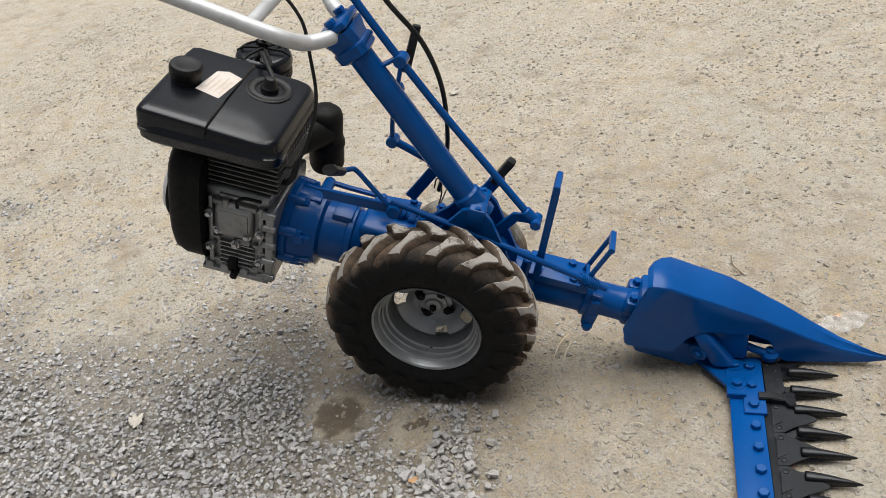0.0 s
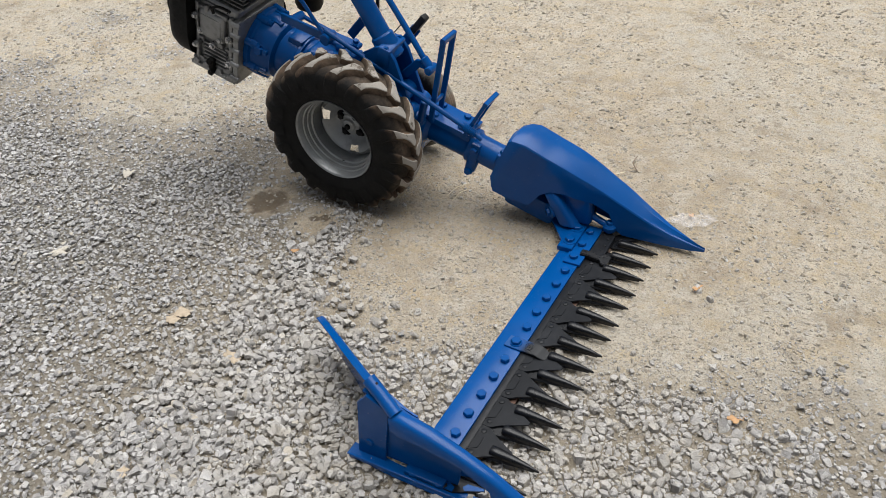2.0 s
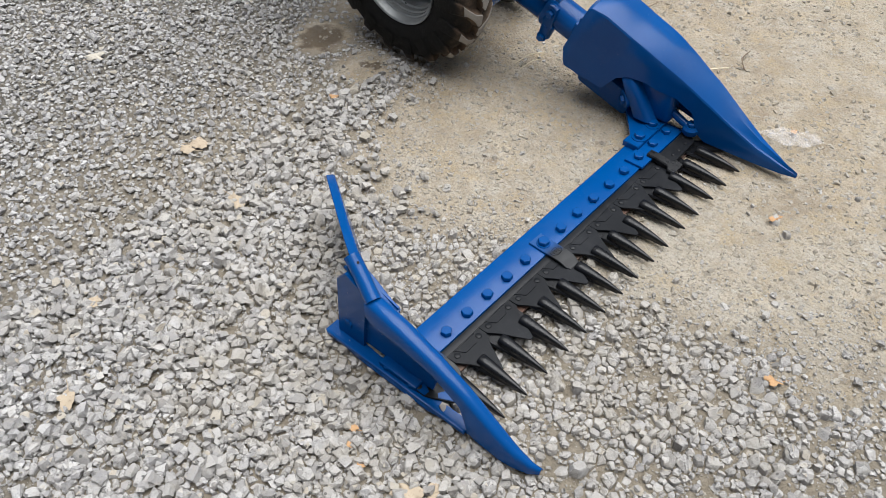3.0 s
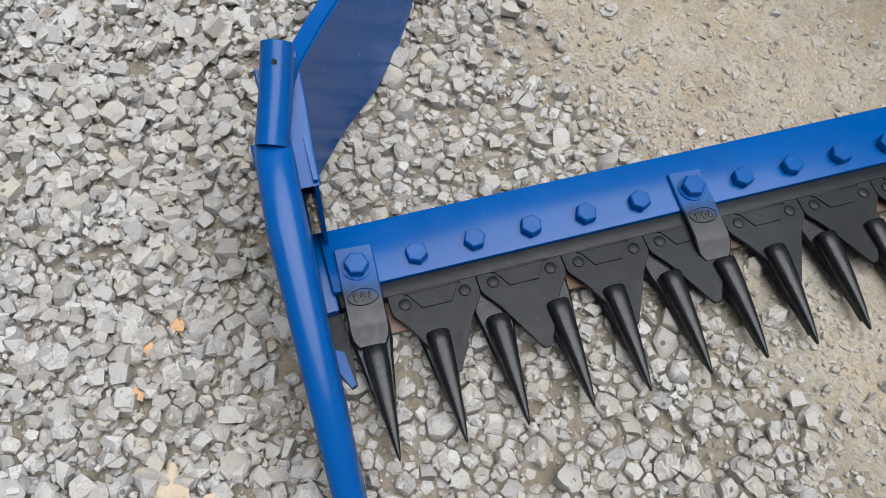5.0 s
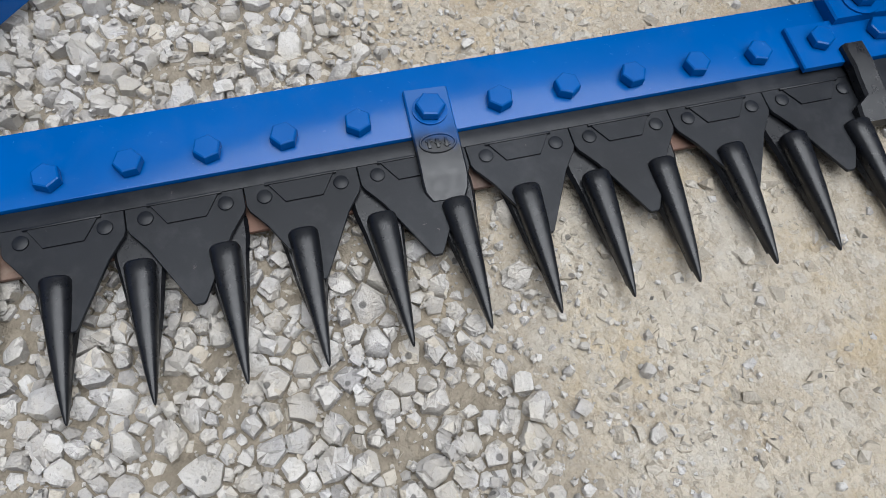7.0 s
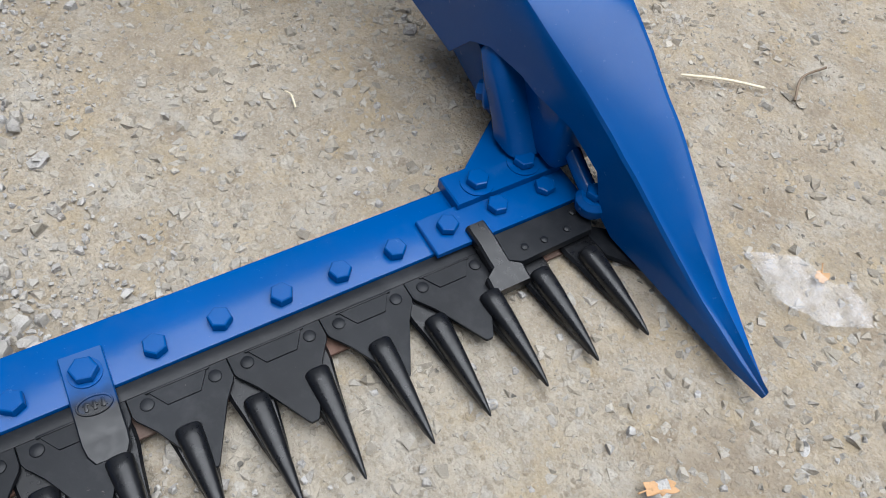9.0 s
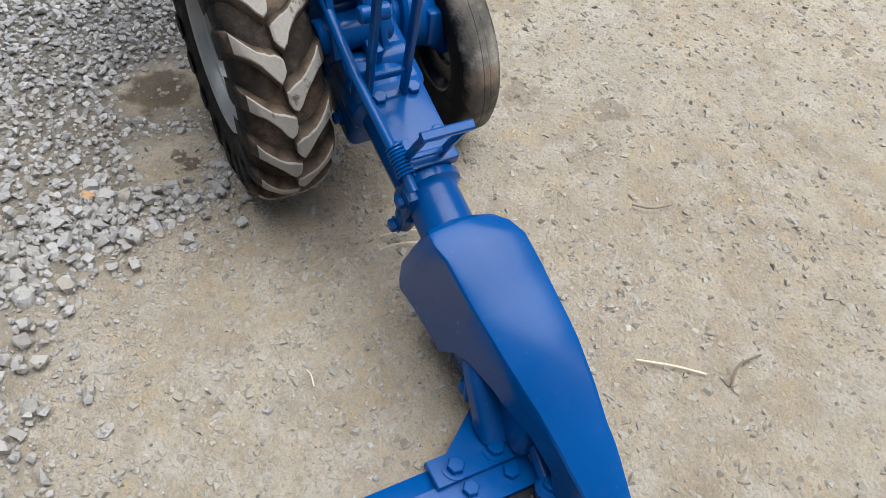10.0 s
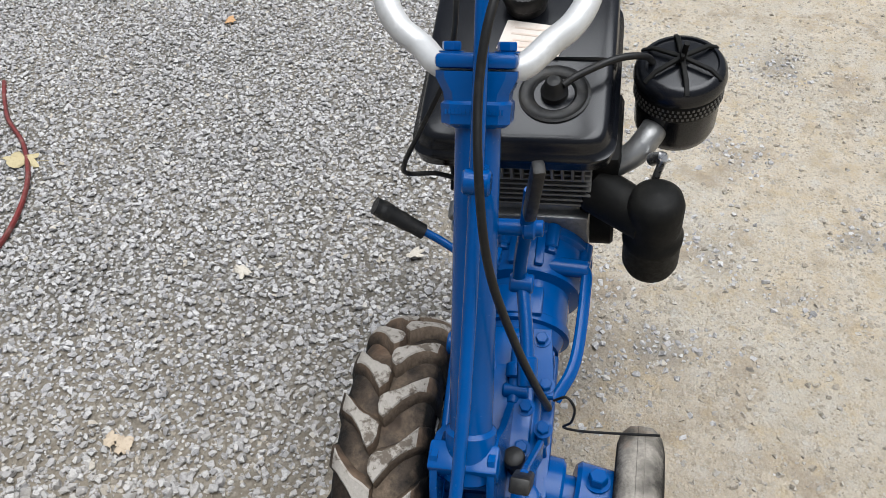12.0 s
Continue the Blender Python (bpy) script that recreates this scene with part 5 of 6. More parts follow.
    part("bolt", bolt_mesh(0.0120, 0.014, 0.016), blue, axle, "", along((-0.588, 0.092, 0.243), (-0.588, 0.092, 0.26)))
    bm = shape()
    rod(bm, (-0.592, -0.050, 0.203), (-0.592, -0.090, 0.201), 0.036, 0.032, 24, 0.004)
    part("axle_housing", bm, blue, mower, "blue axle stub behind the lugged wheel")
    # front tube
    bm = shape()
    lathe(bm, [(0.036, 0), (0.038, 0.003), (0.036, 0.105), (0.037, 0.107), (0.0415, 0.112), (0.0415, 0.122), (0.036, 0.126), (0.0335, 0.132), (0.0335, 0.190), (0.039, 0.197), (0.039, 0.216), (0.034, 0.220)], ax(0.165, 0.042), 32)
    tube = part("drive_tube", bm, blue, mower, "round blue drive tube with clamp flange")
    for lo, hi, r in (((0.352, V - 0.044, 0.050), (0.388, V - 0.010, 0.086), 0.006), ((0.356, V + 0.010, 0.050), (0.384, V + 0.038, 0.082), 0.006), ((0.287, V - 0.042, 0.010), (0.309, V - 0.028, 0.080), 0.003)):
        bm = shape()
        box(bm, lo, hi, r, F)
        part("clamp_lug", bm, blue, tube)
    bm = shape()
    rod(bm, F @ Vector((0.298, V - 0.028, 0.030)), F @ Vector((0.298, V - 0.032, -0.006)), 0.016, 0.013, 14, 0.003)
    part("stub", bm, blue, tube)
    bm = shape()
    box(bm, (0.158, V - 0.033, 0.070), (0.276, V + 0.037, 0.088), 0.002, F)
    cover = part("top_plate", bm, blue, mower, "flat bolted plate on the tube")
    me = bolt_mesh(0.0088, 0.007, 0.0)
    me.materials.append(blue)
    for u, v in ((0.175, 0.022), (0.176, -0.022), (0.246, -0.020), (0.240, 0.024)):
        part("bolt", me, blue, cover, "", F @ Matrix.Translation((u, V + v, 0.088)))
    for u, v, w in ((0.364, V - 0.030, 0.086), (0.370, V + 0.024, 0.082)):
        part("bolt", bolt_mesh(0.0088, 0.010, 0.0), blue, tube, "", F @ Matrix.Translation((u, v, w)))
    for w in (0.000, 0.065):
        part("bolt", bolt_mesh(0.0085, 0.008, 0.011), blue, tube, "", along(F @ Vector((0.298, V - 0.042, w)), F @ Vector((0.298, V - 0.1, w))))
    # gear case that the cowl hangs on
    bm = shape()
    box(bm, (0.375, V - 0.050, -0.020), (0.430, V + 0.042, 0.100), 0.010, F)
    box(bm, (0.40, V - 0.040, -0.042), (0.53, V + 0.035, 0.020), 0.012, F)
    part("drive_case", bm, blue, mower, "blue drive case under the cowl")
    # belly of the gearbox
    bm = shape()
    rod(bm, F @ Vector((-0.05, V, -0.025)), F @ Vector((-0.05, V, -0.06)), 0.03, 0.024, 16, 0.004)
    box(bm, (0.02, -0.012, -0.075), (0.10, -0.004, -0.02), 0.002, F)
    part("gearbox_sump", bm, blue, mower)


def loop_lever(a, b, half, wide, thick, name, label):
    """A U-shaped foot lever: two legs and a top cross bar."""
    a, b = Vector(a), Vector(b)
    up = (b - a).normalized().cross(Vector((0, 1, 0)))
    bm = shape()
    y = Vector((0, half, 0))
    strip(bm, [a - y, b - y], wide, thick, (0, 1, 0))
    strip(bm, [a + y, b + y], wide, thick, (0, 1, 0))
    strip(bm, [b - y * 1.2, b + y * 1.2], wide * 1.05, thick * 1.6, up)
    strip(bm, [a.lerp(b, 0.22) - y, a.lerp(b, 0.22) + y], wide * 0.8, thick, up)
    strip(bm, [a - y * 1.1, a + y * 1.1], wide, thick * 2.0, up)
    return part(name, bm, blue, mower, label)


def controls():
    # steering column
    bm = shape()
    lo, hi = Vector((-0.494, -0.049, 0.365)), Vector((-0.663, -0.067, 0.702))
    rod(bm, lo, hi, 0.0228, 0.0222, 28, 0.002)
    d = (hi - lo).normalized()
    rod(bm, lo - d * 0.004, lo + d * 0.055, 0.029, 0.027, 28, 0.004)
    part("steering_column", bm, blue, mower, "thick blue steering column tube")
    # local frame whose y runs along the world's y
    side = Vector((0, 1, 0)) - d * d.y
    side.normalize()
    fwd = side.cross(d)
    C = Matrix(((fwd.x, side.x, d.x, hi.x), (fwd.y, side.y, d.y, hi.y), (fwd.z, side.z, d.z, hi.z), (0, 0, 0, 1)))
    bm = shape()
    rings = []
    for z, h, k in ((-0.010, 0.027, 0.025), (-0.006, 0.032, 0.029), (0.012, 0.033, 0.030), (0.015, 0.030, 0.0275), (0.022, 0.031, 0.028), (0.036, 0.038, 0.030), (0.042, 0.038, 0.030)):
        c = 0.010
        rings.append([C @ Vector(p) for p in ((-k, -h + c, z), (-k, h - c, z), (-k + c, h, z), (k - c, h, z), (k, h - c, z), (k, -h + c, z), (k - c, -h, z), (-k + c, -h, z))])
    ring_loft(bm, rings)
    # toothed collar
    for k in range(16):
        p = Vector((0.0296, -0.026 + 0.052 * k / 15, 0.003))
        box(bm, p - Vector((0.0006, 0.0010, 0.0)), p + Vector((0.0010, 0.0010, 0.005)), 0.0, C)
    part("clamp_block", bm, blue, mower, "blue cast handlebar clamp with toothed collar")
    bm = shape()
    box(bm, (-0.029, -0.038, 0.044), (0.029, 0.038, 0.058), 0.005, C)
    cap = part("clamp_cap", bm, blue, mower, "bolted clamp cap")
    me = bolt_mesh(0.0095, 0.009, 0.012)
    me.materials.append(blue)
    for y in (-0.026, 0.026):
        part("bolt", me, blue, cap, "", C @ Matrix.Translation((0.004, y, 0.058)))
    # handlebar
    bm = shape()
    mid = C @ Vector((-0.002, 0, 0.042))
    left = [mid, mid + Vector((-0.004, -0.038, 0.001)), (-0.716, -0.131, 0.742), (-0.729, -0.158, 0.757), (-0.757, -0.175, 0.778), (-0.83, -0.180, 0.815), (-0.95, -0.186, 0.872), (-1.12, -0.20, 0.945)]
    right = [mid, mid + Vector((-0.004, 0.038, 0.003)), (-0.712, -0.006, 0.756), (-0.728, 0.014, 0.770), (-0.757, 0.026, 0.788), (-0.83, 0.034, 0.826), (-0.95, 0.045, 0.884), (-1.12, 0.06, 0.957)]
    pipe(bm, left[::-1] + right[1:], 0.0128, 14)
    hb = part("handlebar", bm, pale_silver, mower, "silver-painted tubular handlebar", None, 50)
    bm = shape()
    pipe(bm, [(-0.785, -0.176, 0.792), (-0.785, -0.074, 0.796), (-0.785, 0.028, 0.800)], 0.011, 12)
    part("cross_tube", bm, pale_silver, hb, "")
    for p, q in (((-1.12, -0.20, 0.945), (-1.24, -0.205, 0.99)), ((-1.12, 0.06, 0.957), (-1.24, 0.065, 1.002))):
        bm = shape()
        rod(bm, p, q, 0.018, 0.018, 14, 0.004)
        part("hand_grip", bm, grip_black, hb, "black rubber grip")
    # control rod along the column with its bracket
    bm = shape()
    pipe(bm, [(-0.692, -0.066, 0.868), (-0.634, -0.061, 0.752), (-0.547, -0.055, 0.594), (-0.455, -0.052, 0.446), (-0.396, -0.056, 0.356)], 0.0068, 12, steps=3)
    rodp = part("control_rod", bm, blue, mower, "long blue control rod")
    bm = shape()
    rod(bm, (-0.410, -0.056, 0.377), (-0.388, -0.057, 0.348), 0.011, 0.011, 12, 0.002)
    rod(bm, (-0.390, -0.075, 0.354), (-0.390, -0.040, 0.354), 0.010, 0.010, 12, 0.002)
    strip(bm, [(-0.392, -0.050, 0.354), (-0.430, -0.045, 0.356), (-0.470, -0.04, 0.320)], 0.020, 0.008, (0, 1, 0))
    part("rod_clevis", bm, blue, rodp, "")
    bm = shape()
    lathe(bm, [(0.0, 0.0), (0.010, 0.0), (0.015, 0.010), (0.017, 0.022), (0.013, 0.032), (0.0, 0.035)], along((-0.684, -0.065, 0.850), (-0.700, -0.067, 0.884)), 18, False)
    part("knob", bm, grip_black, rodp, "black ball knob")
    bm = shape()
    strip(bm, [(-0.640, -0.060, 0.662), (-0.600, -0.058, 0.680), (-0.583, -0.057, 0.668)], 0.018, 0.005, (0, 0, 1))
    rod(bm, (-0.592, -0.070, 0.676), (-0.592, -0.044, 0.676), 0.012, 0.012, 14, 0.002)
    part("rod_bracket", bm, blue, mower, "small blue rod guide")
    # right-hand lever behind the column
    bm = shape()
    pipe(bm, [(-0.604, -0.008, 0.665), (-0.622, -0.012, 0.610), (-0.640, -0.018, 0.550), (-0.648, -0.020, 0.505)], 0.0075, 10, flat=0.6)
    rod(bm, (-0.624, -0.045, 0.600), (-0.624, 0.004, 0.603), 0.0085, 0.0085, 16, 0.001)
    rod(bm, (-0.624, -0.016, 0.602), (-0.624, -0.003, 0.6025), 0.012, 0.012, 16, 0.002)
    rod(bm, (-0.648, -0.030, 0.504), (-0.648, -0.004, 0.504), 0.011, 0.011, 14, 0.002)
    lev = part("tall_lever", bm, blue, mower, "upright blue lever with black grip")
    bm = shape()
    box(bm, (-0.006, -0.0075, -0.012), (0.006, 0.0075, 0.075), 0.0030, along((-0.600, -0.008, 0.644), (-0.574, -0.001, 0.710)))
    part("grip", bm, grip_black, lev, "black plastic grip")
    bm = shape()
    pipe(bm, [(-0.648, -0.016, 0.504), (-0.600, -0.004, 0.462), (-0.570, 0.0, 0.436)], 0.0075, 10)
    rod(bm, (-0.590, -0.002, 0.452), (-0.566, 0.001, 0.430), 0.011, 0.011, 12, 0.002)
    strip(bm, [(-0.575, 0.0, 0.440), (-0.640, 0.0, 0.372)], 0.022, 0.010, (0, 1, 0))
    part("shift_link", bm, blue, mower, "blue link rod with clevis")
    # side lever with black grip
    bm = shape()
    pipe(bm, [(-0.709, -0.140, 0.512), (-0.705, -0.112, 0.499), (-0.698, -0.095, 0.486), (-0.675, -0.088, 0.440), (-0.648, -0.086, 0.398)], 0.0048, 10)
    strip(bm, [(-0.790, -0.060, 0.418), (-0.640, -0.078, 0.392)], 0.022, 0.008, (0, 1, 0))
    rod(bm, (-0.645, -0.100, 0.398), (-0.645, -0.070, 0.398), 0.014, 0.014, 14, 0.002)
    lev = part("side_lever", bm, blue, mower, "bent blue side lever with black grip")
    bm = shape()
    pipe(bm, [(-0.704, -0.192, 0.546), (-0.706, -0.178, 0.536), (-0.709, -0.138, 0.510)], [0.0125, 0.0135, 0.012, 0.011], 12, flat=0.75)
    part("grip", bm, grip_black, lev, "ribbed black plastic grip")
    # low lever on the far side
    bm = shape()
    strip(bm, [(-0.462, 0.010, 0.412), (-0.490, 0.010, 0.380), (-0.560, 0.020, 0.330)], 0.024, 0.008, (0, 1, 0))
    lev = part("low_lever", bm, blue, mower, "short blue lever with black grip")
    bm = shape()
    box(bm, (-0.010, -0.008, 0.0), (0.010, 0.008, 0.062), 0.003, along((-0.476, 0.010, 0.398), (-0.428, 0.008, 0.452)))
    part("grip", bm, grip_black, lev, "square black grip")
    loop_lever((-0.400, -0.034, 0.226), (-0.346, -0.050, 0.432), 0.023, 0.013, 0.007, "tall_foot_lever", "tall blue loop lever")
    loop_lever((-0.318, -0.026, 0.196), (-0.256, -0.032, 0.292), 0.025, 0.009, 0.007, "short_foot_lever", "short blue loop lever")
    # low rod with return spring
    bm = shape()
    pipe(bm, [(-0.648, -0.088, 0.418), (-0.508, -0.083, 0.345), (-0.391, -0.079, 0.283), (-0.312, -0.066, 0.232)], 0.0062, 10, steps=3)
    low = part("side_rod", bm, blue, mower, "thin blue rod past the wheel")
    bm = shape()
    coil = [Vector((0.0095 * math.cos(a), 0.0095 * math.sin(a), 0.0042 * a / 6.283)) for a in (2 * math.pi * k / 12 for k in range(12 * 9 + 1))]
    M = along((-0.316, -0.062, 0.230), (-0.268, -0.058, 0.202))
    pipe(bm, [M @ c for c in coil], 0.0019, 6, smooth=False)
    rod(bm, M @ Vector((0, 0, -0.004)), M @ Vector((0, 0, 0.056)), 0.006, 0.006, 12)
    part("spring", bm, blue, low, "painted return spring")
    # side arm on the far side
    bm = shape()
    pipe(bm, [(-0.822, 0.020, 0.376), (-0.826, 0.050, 0.374), (-0.790, 0.054, 0.360), (-0.700, 0.050, 0.330), (-0.655, 0.030, 0.304)], 0.0085, 10, flat=0.7)
    rod(bm, (-0.822, -0.02, 0.378), (-0.824, 0.055, 0.374), 0.013, 0.012, 16, 0.002)
    part("clutch_arm", bm, blue, mower, "curved blue clutch arm")


transmission()
controls()


# ---- engine ----
def engine():
    F = PITCH_FRAME
    V = -0.022
    bm = shape()
    box(bm, (-0.465, V - 0.082, -0.042), (-0.338, V + 0.075, 0.150), 0.010, F, 3)
    box(bm, (-0.470, V - 0.088, -0.054), (-0.334, V + 0.082, -0.034), 0.004, F)
    box(bm, (-0.342, V - 0.097, -0.050), (-0.325, V + 0.090, 0.130), 0.004, F)
    case = part("engine", bm, alloy, mower, "grey cast engine block")
    # side cover with raised rim
    bm = shape()
    box(bm, (-0.442, V - 0.100, 0.046), (-0.366, V - 0.080, 0.124), 0.010, F, 3)
    box(bm, (-0.434, V - 0.1025, 0.058), (-0.374, V - 0.094, 0.112), 0.004, F, 2)
    box(bm, (-0.447, V - 0.094, 0.116), (-0.361, V - 0.080, 0.128), 0.003, F)
    rod(bm, F @ Vector((-0.420, V - 0.092, 0.118)), F @ Vector((-0.420, V - 0.092, 0.135)), 0.008, 0.006, 12)
    part("side_cover", bm, alloy, case, "pale cast side cover")
    # ribs on the crankcase
    bm = shape()
    for k in range(6):
        w = -0.034 + 0.011 * k
        box(bm, (-0.436, V - 0.090, w), (-0.366, V - 0.080, w + 0.0035), 0.001, F)
    for u in (-0.452, -0.352):
        box(bm, (u - 0.005, V - 0.092, -0.045), (u + 0.005, V - 0.078, 0.13), 0.003, F)
    for u, w in ((-0.452, 0.012), (-0.352, 0.072), (-0.352, 0.0), (-0.452, 0.095), (-0.40, 0.032)):
        rod(bm, F @ Vector((u, V - 0.076, w)), F @ Vector((u, V - 0.098, w)), 0.0095, 0.0085, 12, 0.002)
    for u in (-0.446, -0.358):
        for w in (-0.030, 0.030, 0.118):
            box(bm, (u - 0.011, V - 0.090, w - 0.004), (u + 0.011, V - 0.078, w + 0.004), 0.002, F)
    part("case_ribs", bm, alloy, case)
    bm = shape()
    for u in (-0.340, -0.331):
        for w in (-0.036, 0.006, 0.048, 0.090, 0.122):
            rod(bm, F @ Vector((u - 0.008, V - 0.094, w)), F @ Vector((u + 0.010, V - 0.094, w)), 0.0078, 0.007, 10, 0.002)
    for k in range(7):
        w = -0.030 + 0.023 * k
        box(bm, (-0.352, V - 0.094, w), (-0.334, V - 0.086, w + 0.005), 0.001, F)
    box(bm, (-0.436, V - 0.087, 0.132), (-0.366, V - 0.078, 0.140), 0.002, F)
    box(bm, (-0.400, V - 0.096, 0.030), (-0.372, V - 0.082, 0.046), 0.004, F)
    part("flange_bosses", bm, alloy, case, "cast bosses along the joint")
    bm = shape()
    pipe(bm, [F @ Vector(q) for q in ((-0.395, V - 0.100, 0.128), (-0.393, V - 0.104, 0.146), (-0.380, V - 0.098, 0.152), (-0.350, V - 0.094, 0.150))], 0.0034, 8)
    part("breather_pipe", bm, black_matt, case, "thin dark breather pipe")
    me = bolt_mesh(0.0062, 0.006, 0.009)
    me.materials.append(chrome)
    for u, w in ((-0.452, 0.012), (-0.352, 0.072), (-0.352, 0.0), (-0.452, 0.095), (-0.40, 0.032), (-0.435, 0.060), (-0.377, 0.060)):
        part("bolt", me, chrome, case, "", along(F @ Vector((u, V - 0.099, w)), F @ Vector((u, V - 0.2, w))))
    # foot flange, drain plugs and dark fittings
    bm = shape()
    for u in (-0.455, -0.425, -0.385, -0.350):
        rod(bm, F @ Vector((u, V - 0.080, -0.042)), F @ Vector((u, V - 0.097, -0.042)), 0.010, 0.009, 14, 0.002)
    box(bm, (-0.470, V - 0.096, -0.056), (-0.334, V - 0.078, -0.046), 0.002, F)
    part("foot_flange", bm, alloy, case)
    bm = shape()
    rod(bm, F @ Vector((-0.408, V - 0.085, -0.020)), F @ Vector((-0.408, V - 0.106, -0.020)), 0.010, 0.008, 12, 0.002)
    rod(bm, F @ Vector((-0.402, V - 0.085, -0.045)), F @ Vector((-0.402, V - 0.108, -0.048)), 0.008, 0.008, 6)
    box(bm, (-0.414, V - 0.100, -0.045), (-0.398, V - 0.088, -0.012), 0.003, F)
    part("drain_plug", bm, black_matt, case, "black oil drain fittings")
    # cylinder and cooling fins
    bm = shape()
    box(bm, (-0.452, V - 0.060, 0.120), (-0.340, V + 0.060, 0.245), 0.012, F)
    part("cylinder", bm, fin_alloy, case)
    bm = shape()
    box(bm, (-0.460, -0.078, 0.0), (-0.325, 0.092, 0.0036), 0.0012, None, 1)
    fin = finish("cooling_fin", bm)
    fin.materials.append(fin_alloy)
    for k in range(8):
        part("cooling_fin", fin, fin_alloy, case, "", F @ Matrix.Translation((0, V, 0.158 + 0.0108 * k)))
    bm = shape()
    for k in range(12):
        v = -0.055 + 0.0125 * k
        box(bm, (-0.335, V + v - 0.0018, 0.222), (-0.318, V + v + 0.0018, 0.250), 0.0008, F, 1)
    part("head_ribs", bm, fin_alloy, case)
    # recoil shroud
    bm = shape()
    rings = []
    for u, g in ((-0.462, 0.0), (-0.500, 0.0), (-0.520, 0.006), (-0.532, 0.020)):
        ring = []
        for k in range(40):
            a = 2 * math.pi * k / 40
            c, s = math.cos(a), math.sin(a)
            e = 0.52
            y = (0.112 - g) * math.copysign(abs(c) ** e, c)
            z = 0.092 + (0.135 - g) * math.copysign(abs(s) ** e, s)
            ring.append(F @ Vector((u, V - 0.004 + y, z)))
        rings.append(ring)
    ring_loft(bm, rings)
    part("fan_shroud", bm, black_matt, case, "matt black fan shroud")
    bm = shape()
    T = F @ Matrix.Translation((-0.528, V - 0.030, 0.086)) @ Matrix.Rotation(radians(-90), 4, "Y")
    lathe(bm, [(0.062, 0.0), (0.064, 0.004), (0.064, 0.010), (0.062, 0.013), (0.056, 0.013)], T, 36, False)
    ringp = part("recoil_cover", bm, black_matt, case, "black recoil starter rim")
    bm = shape()
    lathe(bm, [(0.058, 0.010), (0.057, 0.017), (0.051, 0.024), (0.034, 0.032), (0.0, 0.035)], T, 36, False)
    part("recoil_disc", bm, pale_silver, ringp, "dull metal starter disc")
    # tank
    bm = shape()
    uc, vc, hu, hv = -0.4435, -0.0255, 0.1295, 0.1215

    def outline(inset, w, slope):
        ring = []
        for k in range(48):
            a = 2 * math.pi * k / 48
            c, s = math.cos(a), math.sin(a)
            e = 0.21
            x = (hu - inset) * math.copysign(abs(c) ** e, c)
            y = (hv - inset) * math.copysign(abs(s) ** e, s)
            ring.append(F @ Vector((uc + x, vc + y, w - slope * x)))
        return ring
    rings = [outline(0.050, 0.2390, 0.0), outline(0.006, 0.2430, 0), outline(0.0, 0.2510, 0.0), outline(0.0, 0.2630, 0.0), outline(-0.003, 0.2660, 0.0), outline(-0.003, 0.2720, 0.0), outline(0.002, 0.2750, 0.0), outline(0.004, 0.2830, 0.03), outline(0.0060, 0.2910, 0.05), outline(0.0080, 0.2965, 0.05), outline(0.0115, 0.3000, 0.05), outline(0.0175, 0.3015, 0.05), outline(0.08, 0.3035, 0.05)]
    ring_loft(bm, rings)
    tank = part("fuel_tank", bm, black_satin, mower, "black fuel tank with rounded edges", None, 60)
    # rear half stands a little proud of the front half
    bm = shape()
    rings = []
    for u, g in ((-0.4415, 0.0035), (-0.4440, 0.0), (-0.5525, 0.0), (-0.5635, 0.002), (-0.5695, 0.007), (-0.5735, 0.016)):
        ring = []
        top, low, h = 0.3070 - 0.05 * (u - uc) - g, 0.272, hv - 0.0035 - g
        for k in range(25):
            a = math.pi * k / 24
            c, q = math.cos(a), math.sin(a)
            ring.append(F @ Vector((u, vc + h * math.copysign(abs(c) ** 0.16, c), low + (top - low) * abs(q) ** 0.16)))
        rings.append(ring)
    ring_loft(bm, rings)
    part("rear_hood", bm, black_satin, tank, "raised rear half of the tank", None, 50)
    # fuel cap
    bm = shape()
    T = F @ Matrix.Translation((-0.5300, -0.025, 0.3085)) @ pose(0, 0, 0, 0, 3, 0)
    lathe(bm, [(0.0, 0.0), (0.026, 0.0), (0.027, 0.012), (0.027, 0.014)], T, 28, False)
    rings = []
    for z, r0 in ((0.014, 0.028), (0.016, 0.0295), (0.030, 0.0295), (0.034, 0.027), (0.035, 0.020), (0.034, 0.016)):
        rings.append([T @ Vector(((r0 - (0.0012 if k % 2 else 0)) * math.cos(2 * math.pi * k / 48), (r0 - (0.0012 if k % 2 else 0)) * math.sin(2 * math.pi * k / 48), z)) for k in range(48)])
    ring_loft(bm, rings)
    part("fuel_cap", bm, grip_black, tank, "ribbed black fuel cap")
    # plug well with lead
    bm = shape()
    T = F @ Matrix.Translation((-0.3900, 0.022, 0.3000)) @ pose(0, 0, 0, 0, 2.9, 0)
    lathe(bm, [(0.043, -0.003), (0.043, 0.0018), (0.040, 0.003), (0.037, 0.0012), (0.030, 0.0015), (0.027, 0.003), (0.0245, 0.001), (0.023, -0.002), (0.0, -0.002)], T, 40, False)
    lathe(bm, [(0.0165, -0.002), (0.0165, 0.008), (0.0125, 0.012), (0.0115, 0.020), (0.008, 0.025), (0.0, 0.026)], T, 20, False)
    part("plug_cover", bm, grip_black, tank, "black round cover with rubber cap")
    # sticker
    bm = shape()
    T = F @ Matrix.Translation((-0.4715, -0.010, 0.3090)) @ pose(0, 0, 0, 0, 2.9, -8)
